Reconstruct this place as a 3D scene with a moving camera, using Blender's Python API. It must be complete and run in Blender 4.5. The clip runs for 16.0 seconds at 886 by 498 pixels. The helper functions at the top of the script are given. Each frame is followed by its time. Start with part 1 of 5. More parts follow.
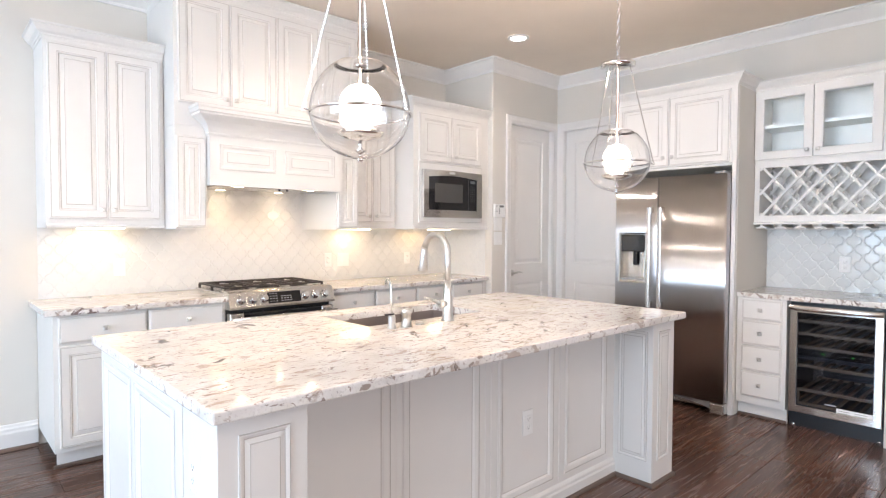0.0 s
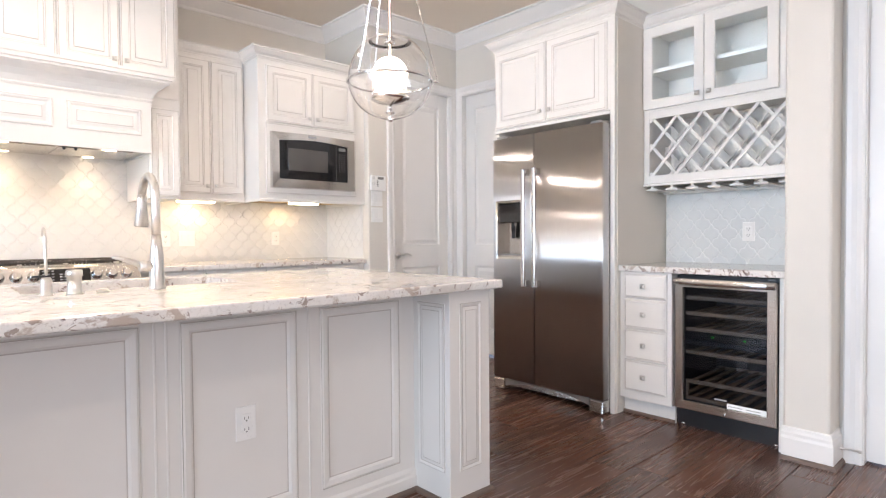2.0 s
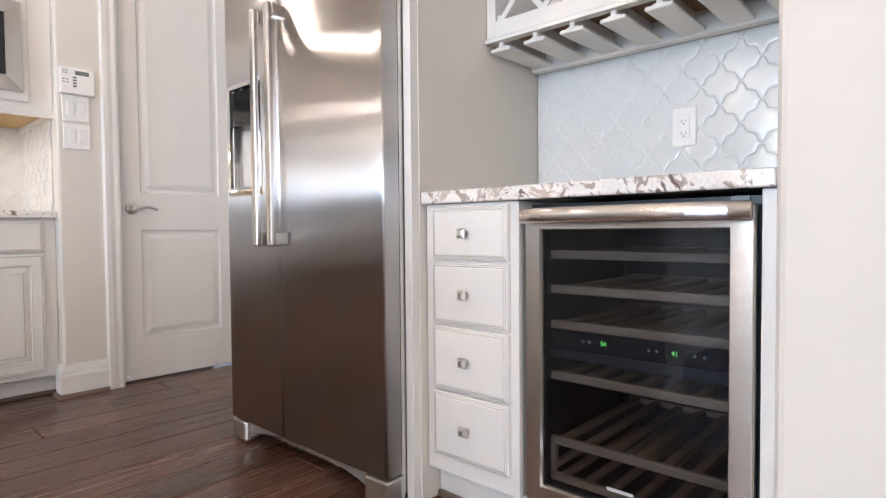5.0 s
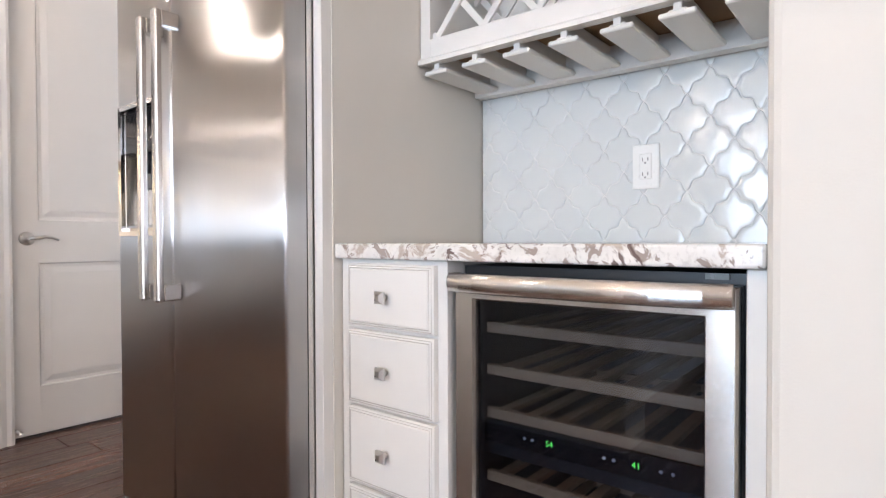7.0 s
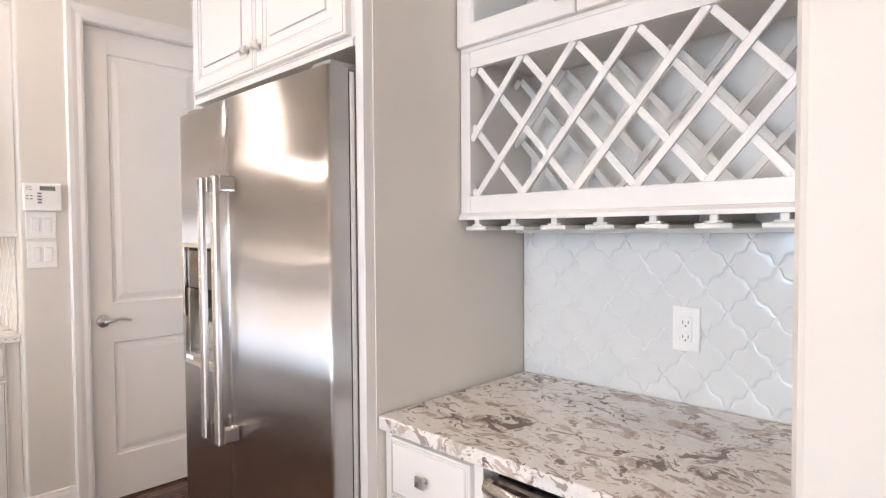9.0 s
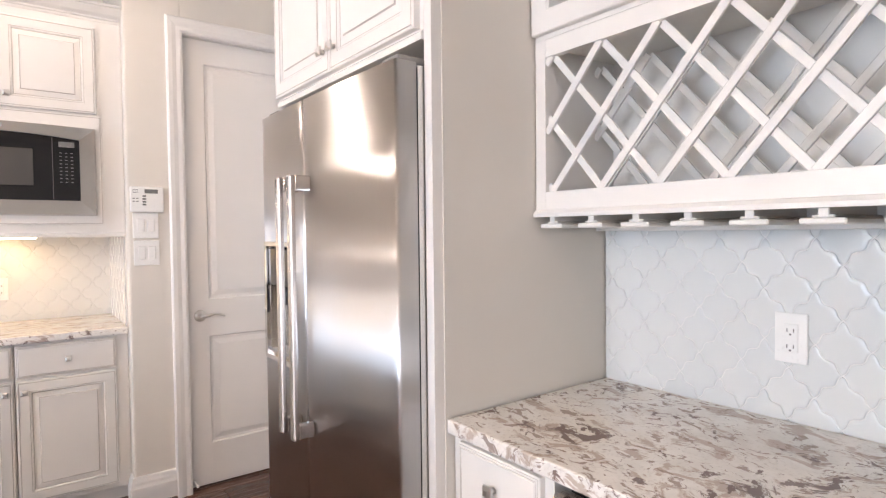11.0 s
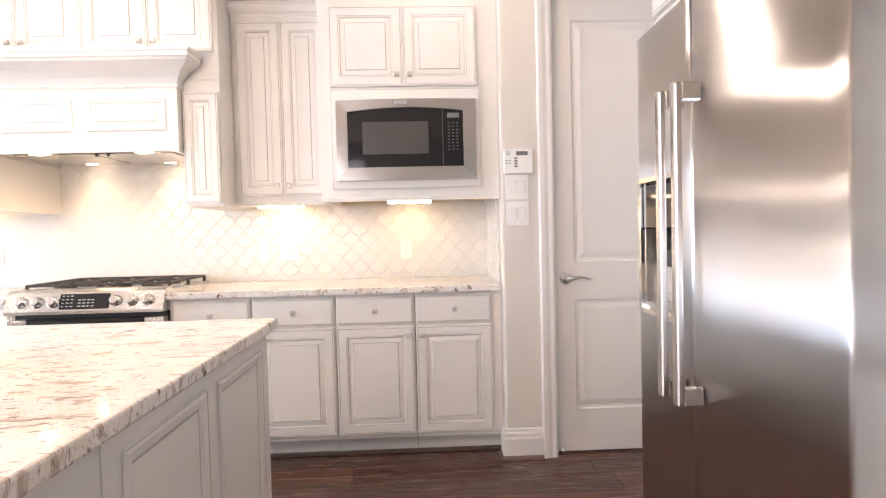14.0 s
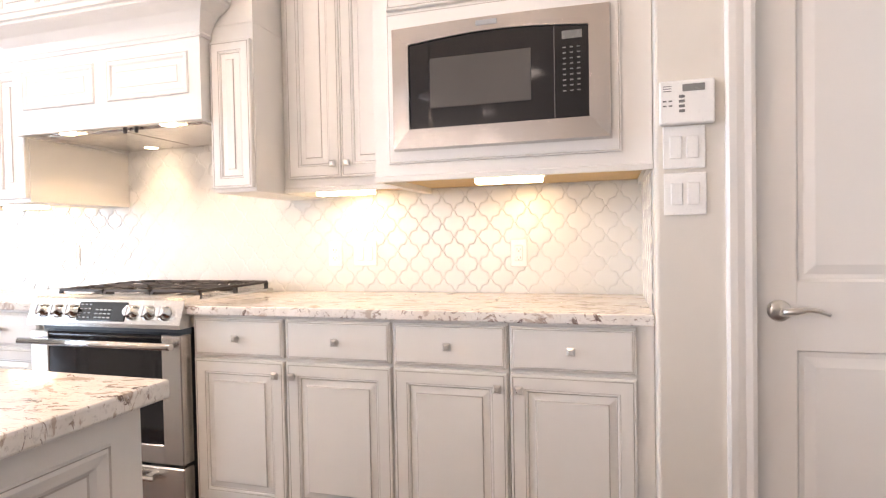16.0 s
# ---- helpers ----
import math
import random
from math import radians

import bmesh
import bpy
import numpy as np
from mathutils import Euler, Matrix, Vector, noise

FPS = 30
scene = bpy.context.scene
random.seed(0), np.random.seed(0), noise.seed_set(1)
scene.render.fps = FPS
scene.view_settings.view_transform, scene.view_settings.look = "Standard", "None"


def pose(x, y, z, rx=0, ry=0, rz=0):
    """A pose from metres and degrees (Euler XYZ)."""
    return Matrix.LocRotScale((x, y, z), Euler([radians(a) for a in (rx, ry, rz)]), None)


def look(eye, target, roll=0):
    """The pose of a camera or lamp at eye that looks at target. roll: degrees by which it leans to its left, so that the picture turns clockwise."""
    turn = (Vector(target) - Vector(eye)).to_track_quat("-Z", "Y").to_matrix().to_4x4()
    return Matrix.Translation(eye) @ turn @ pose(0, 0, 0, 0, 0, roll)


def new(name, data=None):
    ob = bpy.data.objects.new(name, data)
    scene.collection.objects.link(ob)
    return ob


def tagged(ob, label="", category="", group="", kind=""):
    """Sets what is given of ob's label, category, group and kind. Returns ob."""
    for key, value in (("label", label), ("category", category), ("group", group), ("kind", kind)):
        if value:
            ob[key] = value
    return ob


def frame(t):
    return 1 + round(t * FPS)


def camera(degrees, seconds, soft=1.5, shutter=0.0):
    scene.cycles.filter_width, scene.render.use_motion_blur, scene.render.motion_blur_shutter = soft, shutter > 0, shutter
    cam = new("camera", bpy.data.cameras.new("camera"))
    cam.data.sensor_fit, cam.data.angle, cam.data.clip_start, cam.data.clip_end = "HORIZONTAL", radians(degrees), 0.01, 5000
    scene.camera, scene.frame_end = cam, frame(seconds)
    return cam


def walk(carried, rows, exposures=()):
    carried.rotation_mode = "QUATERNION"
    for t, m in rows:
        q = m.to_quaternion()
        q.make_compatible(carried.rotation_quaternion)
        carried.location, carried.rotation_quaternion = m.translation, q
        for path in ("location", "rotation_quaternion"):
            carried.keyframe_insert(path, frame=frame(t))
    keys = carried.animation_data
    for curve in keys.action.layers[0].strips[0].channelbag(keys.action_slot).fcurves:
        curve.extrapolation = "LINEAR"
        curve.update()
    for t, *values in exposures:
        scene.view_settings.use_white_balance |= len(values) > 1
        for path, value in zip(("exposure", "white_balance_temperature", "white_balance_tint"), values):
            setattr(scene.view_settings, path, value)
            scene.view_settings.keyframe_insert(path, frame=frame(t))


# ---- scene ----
cam = camera(76.0, 16.0, 1.2)
PATH = [
    (0, (1.426, 0.24, 1.36), (2.778, 1.712, 1.293), 0.2),
    (0.5, (1.651, 0.106, 1.301), (2.972, 1.607, 1.243), -0.1),
    (1, (1.905, 0.024, 1.229), (3.231, 1.52, 1.164), -0.2),
    (1.5, (2.283, 0.021, 1.176), (3.614, 1.513, 1.117), -0.4),
    (2, (2.685, 0.008, 1.105), (4.037, 1.481, 1.057), -0.4),
    (2.5, (3.079, 0.019, 1.054), (4.432, 1.491, 1.006), -0.4),
    (3, (3.498, 0.092, 1.012), (4.849, 1.566, 0.961), -0.5),
    (3.5, (3.914, 0.222, 0.921), (5.259, 1.702, 0.897), -0.3),
    (4, (4.234, 0.4, 0.857), (5.588, 1.872, 0.827), -0.4),
    (4.5, (4.458, 0.562, 0.803), (5.872, 1.975, 0.762), -0.30),
    (4.7, (4.539, 0.617, 0.803), (5.985, 1.997, 0.744), -0.43),
    (6.8, (4.918, 0.791, 0.868), (6.48, 2.039, 0.84), -0.1),
    (7, (4.925, 0.785, 0.922), (6.484, 2.038, 0.89), -0.2),
    (7.5, (4.926, 0.766, 1.027), (6.467, 2.041, 0.988), -0.3),
    (8, (4.914, 0.758, 1.163), (6.42, 2.074, 1.115), -0.4),
    (8.5, (4.891, 0.74, 1.313), (6.367, 2.088, 1.254), -0.4),
    (8.7, (4.899, 0.733, 1.366), (6.358, 2.099, 1.304), -0.4),
    (10.8, (5.004, 0.726, 1.404), (6.249, 2.291, 1.342), -0.5),
    (11, (4.988, 0.742, 1.375), (6.191, 2.338, 1.312), -0.6),
    (11.5, (4.956, 0.773, 1.319), (6.021, 2.465, 1.251), -0.6),
    (12, (4.927, 0.825, 1.279), (5.879, 2.582, 1.208), -0.7),
    (12.5, (4.914, 0.877, 1.256), (5.712, 2.71, 1.185), -0.8),
    (13, (4.952, 0.925, 1.224), (5.553, 2.832, 1.159), -0.8),
    (13.5, (4.973, 0.968, 1.228), (5.334, 2.933, 1.157), -1.0),
    (14, (5.019, 0.986, 1.201), (5.089, 2.984, 1.137), -1.4),
    (14.5, (5.081, 1.114, 1.2), (4.918, 3.106, 1.134), -1.0),
    (15, (5.16, 1.424, 1.173), (4.842, 3.399, 1.131), -0.8),
    (15.5, (5.254, 1.764, 1.17), (4.821, 3.716, 1.134), -0.8),
    (16, (5.302, 2.093, 1.171), (4.733, 4.01, 1.125), -1.1),
]
walk(cam, [(t, look(eye, target, roll)) for t, eye, target, roll in PATH], [(0, 0.33, 6700, 21), (2.5, 0.43, 6650, 21), (7, 0.50, 6600, 21), (8.5, 0.52, 6950, 23), (12, 0.59, 6950, 25), (16, 0.65, 7100, 26)])

# ---------- world, sun, large lights ----------
world = bpy.data.worlds.new("sky")
scene.world = world
world.use_nodes = True
wn = world.node_tree
wn.nodes.clear()
sky = wn.nodes.new("ShaderNodeTexSky")
sky.sky_type, sky.sun_disc = "NISHITA", False
sky.sun_elevation, sky.sun_rotation = radians(55), radians(20)
wbg = wn.nodes.new("ShaderNodeBackground")
wbg.inputs[1].default_value = 0.12
wout = wn.nodes.new("ShaderNodeOutputWorld")
wn.links.new(sky.outputs[0], wbg.inputs[0])
wn.links.new(wbg.outputs[0], wout.inputs[0])


def lamp(name, kind, m, power, color, size=0.1, size_y=None, spot=None):
    d = bpy.data.lights.new(name, kind)
    d.energy, d.color = power, color
    if kind == "AREA":
        d.size = size
        if size_y:
            d.shape, d.size_y = "RECTANGLE", size_y
    elif kind == "SUN":
        d.angle = radians(size)
    else:
        d.shadow_soft_size = size
    if spot:
        d.spot_size, d.spot_blend = radians(spot), 0.6
    ob = new(name, d)
    ob.matrix_world = m
    return ob


DAY, WARM, WHITE = (0.56, 0.80, 1.0), (1.0, 0.74, 0.43), (1.0, 0.90, 0.76)
lamp("sun", "SUN", look((0, 6, 8), (0.8, 3.2, 0)), 3.0, (1.0, 0.95, 0.88), 0.5)
# daylight through the windows of the room behind
lamp("window_light_west", "AREA", look((-2.42, 1.2, 1.6), (3, 1.2, 1.2)), 275, DAY, 3.4, 2.0)
lamp("window_light_south", "AREA", look((1.6, -4.42, 1.6), (1.6, 3, 1.2)), 98, (0.88, 0.94, 1.0), 4.6, 2.0)

# ---------- materials ----------


def material(name):
    m = bpy.data.materials.new(name)
    m.use_nodes = True
    return m, m.node_tree, m.node_tree.nodes["Principled BSDF"]


def coords(nt, scale=(1, 1, 1)):
    tc = nt.nodes.new("ShaderNodeTexCoord")
    mp = nt.nodes.new("ShaderNodeMapping")
    mp.inputs["Scale"].default_value = scale
    nt.links.new(tc.outputs["Object"], mp.inputs[0])
    return mp.outputs[0]


def noise_tex(nt, vec, scale, detail=4, rough=0.55, distortion=0.0):
    n = nt.nodes.new("ShaderNodeTexNoise")
    n.inputs["Scale"].default_value, n.inputs["Detail"].default_value = scale, detail
    n.inputs["Roughness"].default_value, n.inputs["Distortion"].default_value = rough, distortion
    nt.links.new(vec, n.inputs["Vector"])
    return n.outputs[0]


def ramp(nt, fac, stops):
    r = nt.nodes.new("ShaderNodeValToRGB")
    while len(r.color_ramp.elements) < len(stops):
        r.color_ramp.elements.new(0.5)
    for e, (p, c) in zip(r.color_ramp.elements, stops):
        e.position = p
        e.color = (c, c, c, 1) if not isinstance(c, tuple) else (*c, 1)
    nt.links.new(fac, r.inputs[0])
    return r.outputs[0]


def mix(nt, fac, a, b, mode="MIX"):
    n = nt.nodes.new("ShaderNodeMix")
    n.data_type, n.blend_type = "RGBA", mode
    for sock, v in ((n.inputs[0], fac), (n.inputs[6], a), (n.inputs[7], b)):
        if isinstance(v, (int, float)):
            sock.default_value = v
        elif isinstance(v, tuple):
            sock.default_value = (*v, 1)
        else:
            nt.links.new(v, sock)
    return n.outputs[2]


def bump(nt, bsdf, height, strength, distance=0.002):
    b = nt.nodes.new("ShaderNodeBump")
    b.inputs["Strength"].default_value, b.inputs["Distance"].default_value = strength, distance
    nt.links.new(height, b.inputs["Height"])
    nt.links.new(b.outputs[0], bsdf.inputs["Normal"])


def painted(name, color, rough=0.4, vary=0.04, grain=60, relief=0.15, metal=0.0, spec=0.5):
    """Paint or plain metal, with a faint cloudiness and a fine relief."""
    m, nt, b = material(name)
    v = coords(nt)
    big = noise_tex(nt, v, 2.5, 3)
    fine = noise_tex(nt, v, grain, 3)
    dark = tuple(c * (1 - vary * 2) for c in color)
    nt.links.new(mix(nt, ramp(nt, big, [(0.3, 0.0), (0.7, 1.0)]), dark, color), b.inputs["Base Color"])
    b.inputs["Roughness"].default_value, b.inputs["Metallic"].default_value = rough, metal
    b.inputs["Specular IOR Level"].default_value = spec
    r = ramp(nt, fine, [(0.2, max(rough - 0.06, 0.02)), (0.8, rough + 0.06)])
    nt.links.new(r, b.inputs["Roughness"])
    if relief:
        bump(nt, b, fine, relief, 0.001)
    return m


def brushed(name, color, rough=0.26, stretch=(4, 4, 300), wave=0.06, turn=0.0):
    m, nt, b = material(name)
    v = coords(nt, stretch)
    n = noise_tex(nt, v, 1.0, 4)
    cloud = noise_tex(nt, coords(nt, (1, 1, 1)), 1.6, 2)
    nt.links.new(mix(nt, n, tuple(c * 0.95 for c in color), color), b.inputs["Base Color"])
    b.inputs["Metallic"].default_value = 1.0
    nt.links.new(ramp(nt, n, [(0.25, rough - 0.012), (0.75, rough + 0.012)]), b.inputs["Roughness"])
    bump(nt, b, cloud, wave, 0.02)
    tg = nt.nodes.new("ShaderNodeCombineXYZ")
    tg.inputs[2].default_value = 1.0
    nt.links.new(tg.outputs[0], b.inputs["Tangent"])
    b.inputs["Anisotropic"].default_value = 0.98
    b.inputs["Anisotropic Rotation"].default_value = turn
    return m


def glowing(name, color, strength):
    m, nt, b = material(name)
    b.inputs["Base Color"].default_value = (*color, 1)
    b.inputs["Emission Color"].default_value = (*color, 1)
    b.inputs["Emission Strength"].default_value = strength
    return m


def glassy(name, tint=(1, 1, 1), rough=0.0, ior=1.45):
    m, nt, b = material(name)
    b.inputs["Base Color"].default_value = (*tint, 1)
    b.inputs["Transmission Weight"].default_value = 1.0
    b.inputs["Roughness"].default_value, b.inputs["IOR"].default_value = rough, ior
    return m


def granite_material(name, axes, busy):
    """White granite: grey-beige clouds, thin brown streaks, dark clots and fine grey crystals; busy shifts the share of brown."""
    m, nt, b = material(name)
    warp = noise_tex(nt, coords(nt), 5.0, 3)
    moved = []
    for sc in (axes, (1.0, 1.0, 1.0)):
        wv = nt.nodes.new("ShaderNodeVectorMath")
        wv.operation = "MULTIPLY_ADD"
        nt.links.new(warp, wv.inputs[0])
        wv.inputs[1].default_value = (0.22, 0.22, 0.22)
        nt.links.new(coords(nt, sc), wv.inputs[2])
        moved.append(wv.outputs[0])
    cloud = noise_tex(nt, moved[1], 3.5, 5, 0.6)
    streak = noise_tex(nt, moved[0], 10.0, 5, 0.66, 0.5)
    thin = noise_tex(nt, moved[0], 26.0, 4, 0.62, 0.8)
    blot = noise_tex(nt, moved[1], 11.0, 5, 0.66, 0.7)
    speck = noise_tex(nt, coords(nt), 110.0, 3, 0.6)
    base = ramp(nt, cloud, [(0.30, (0.62, 0.585, 0.54)), (0.5, (0.80, 0.77, 0.73)), (0.68, (0.73, 0.665, 0.585))])
    base = mix(nt, ramp(nt, speck, [(0.54, 0.0), (0.68, 0.5)]), base, (0.52, 0.48, 0.45))
    base = mix(nt, ramp(nt, streak, [(0.575 - busy, 0.0), (0.625 - busy, 0.8)]), base, (0.42, 0.325, 0.26))
    base = mix(nt, ramp(nt, thin, [(0.60 - busy, 0.0), (0.64 - busy, 0.85)]), base, (0.27, 0.20, 0.165))
    base = mix(nt, ramp(nt, blot, [(0.635 - busy, 0.0), (0.665 - busy, 0.95)]), base, (0.15, 0.10, 0.085))
    nt.links.new(base, b.inputs["Base Color"])
    nt.links.new(ramp(nt, speck, [(0.3, 0.05), (0.7, 0.11)]), b.inputs["Roughness"])
    return m


def wood_material(name, dark, light, rough, grain_scale=(1.2, 26, 26), coat=0.0):
    m, nt, b = material(name)
    info = nt.nodes.new("ShaderNodeObjectInfo")
    tc = nt.nodes.new("ShaderNodeTexCoord")
    off = nt.nodes.new("ShaderNodeVectorMath")
    off.operation = "MULTIPLY_ADD"
    nt.links.new(info.outputs["Random"], off.inputs[0])
    off.inputs[1].default_value = (17, 31, 7)
    nt.links.new(tc.outputs["Object"], off.inputs[2])
    mp = nt.nodes.new("ShaderNodeMapping")
    mp.inputs["Scale"].default_value = grain_scale
    nt.links.new(off.outputs[0], mp.inputs[0])
    g = noise_tex(nt, mp.outputs[0], 1.6, 6, 0.65, 1.2)
    pores = noise_tex(nt, mp.outputs[0], 9.0, 3, 0.6)
    col = mix(nt, ramp(nt, g, [(0.32, 0.0), (0.68, 1.0)]), dark, light)
    col = mix(nt, ramp(nt, pores, [(0.58, 0.0), (0.80, 0.35)]), col, tuple(c * 0.5 for c in dark))
    shade = ramp(nt, info.outputs["Random"], [(0.0, 0.72), (1.0, 1.25)])
    col = mix(nt, 1.0, col, shade, "MULTIPLY")
    nt.links.new(col, b.inputs["Base Color"])
    nt.links.new(ramp(nt, g, [(0.3, rough - 0.06), (0.7, rough + 0.08)]), b.inputs["Roughness"])
    bump(nt, b, pores, 0.12, 0.001)
    return m


PAINT = painted("cabinet_paint", (0.755, 0.73, 0.69), 0.36, 0.02, 40, 0.08)
GLAZE = painted("cabinet_glaze", (0.56, 0.515, 0.47), 0.5, 0.10, 40, 0.1)
TRIM = painted("trim_paint", (0.78, 0.755, 0.72), 0.38, 0.02, 40, 0.06)
WALL = painted("wall_paint", (0.69, 0.65, 0.585), 0.62, 0.02, 220, 0.25)
CEIL = painted("ceiling_paint", (0.82, 0.725, 0.62), 0.75, 0.02, 160, 0.35)
RAW = painted("raw_plywood", (0.34, 0.20, 0.10), 0.6, 0.15, 25, 0.3)
RAWLIGHT = painted("varnished_maple", (0.62, 0.42, 0.18), 0.5, 0.10, 25, 0.2)
GRANITE = granite_material("granite", (1.0, 3.0, 1.4), 0.014)
GRANITE_NOOK = granite_material("granite_brown", (1.7, 1.0, 1.2), 0.036)
STEEL = brushed("brushed_steel", (0.60, 0.597, 0.60), 0.29, (420, 420, 3), 0.012, 0.25)
STEELH = brushed("brushed_steel_trim", (0.72, 0.69, 0.66), 0.20, (4, 4, 200), 0.03)
STEELR = brushed("brushed_steel_wide", (0.68, 0.66, 0.63), 0.24, (3, 3, 120))
GREYSTEEL = painted("grey_plastic", (0.30, 0.29, 0.28), 0.4, 0.05)
NICKEL = painted("satin_nickel", (0.66, 0.635, 0.60), 0.31, 0.05, 80, 0.03, 1.0)
CHROME = painted("polished_chrome", (0.78, 0.77, 0.76), 0.08, 0.03, 60, 0.0, 1.0)
BLACK = painted("black_plastic", (0.015, 0.015, 0.017), 0.35, 0.1)
BLACKGLASS = painted("black_glass", (0.012, 0.011, 0.012), 0.05, 0.05, 30, 0.0)
IRON = painted("cast_iron", (0.035, 0.028, 0.025), 0.5, 0.15, 120, 0.4)
POLISHED = painted("polished_steel", (0.66, 0.63, 0.60), 0.13, 0.04, 50, 0.0, 1.0)
SINK = painted("sink_steel", (0.42, 0.36, 0.33), 0.35, 0.06, 90, 0.05, 0.8)
PLASTIC = painted("white_plastic", (0.84, 0.83, 0.80), 0.3, 0.01, 80, 0.0)
SLOT = painted("dark_slot", (0.10, 0.09, 0.085), 0.5, 0.05)
LCD = painted("lcd_grey", (0.20, 0.20, 0.19), 0.25, 0.05)
WINDOWGREY = painted("microwave_mesh", (0.085, 0.08, 0.075), 0.12, 0.08, 300, 0.05)
PRINT = painted("pale_print", (0.42, 0.42, 0.42), 0.5, 0.02)
PAPER = painted("paper_label", (0.85, 0.85, 0.84), 0.6, 0.02)
GROUT = painted("grout", (0.80, 0.785, 0.755), 0.8, 0.05, 200, 0.4)
TILE = painted("glazed_tile", (0.74, 0.73, 0.70), 0.16, 0.03, 14, 0.05)
TILEN = painted("glazed_tile_pale", (0.70, 0.715, 0.70), 0.09, 0.03, 14, 0.05)
FLOORWOOD = wood_material("dark_floor_wood", (0.080, 0.038, 0.026), (0.138, 0.069, 0.047), 0.24)
SHOE = painted("brown_shoe_mould", (0.16, 0.11, 0.085), 0.45, 0.1, 60, 0.2)
SHELFWOOD = wood_material("beech_slat", (0.20, 0.125, 0.07), (0.33, 0.22, 0.125), 0.5)
GLASS = glassy("clear_glass")
PANE = glassy("thin_pane", (0.97, 0.99, 0.98))
DARKPANE = glassy("smoked_pane", (0.27, 0.30, 0.37))
BULB = glowing("bulb_glow", (1.0, 0.90, 0.75), 45.0)
CANLIGHT = glowing("can_light_glow", (1.0, 0.93, 0.84), 14.0)
STRIP = glowing("under_cabinet_glow", (1.0, 0.84, 0.52), 10.0)
PUCK = glowing("hood_lamp_glow", (1.0, 0.85, 0.55), 14.0)
LED = glowing("green_digits", (0.10, 1.0, 0.12), 1.3)
GRASS = painted("lawn", (0.07, 0.10, 0.035), 0.9, 0.3, 8, 0.5)

# ---------- mesh tools ----------


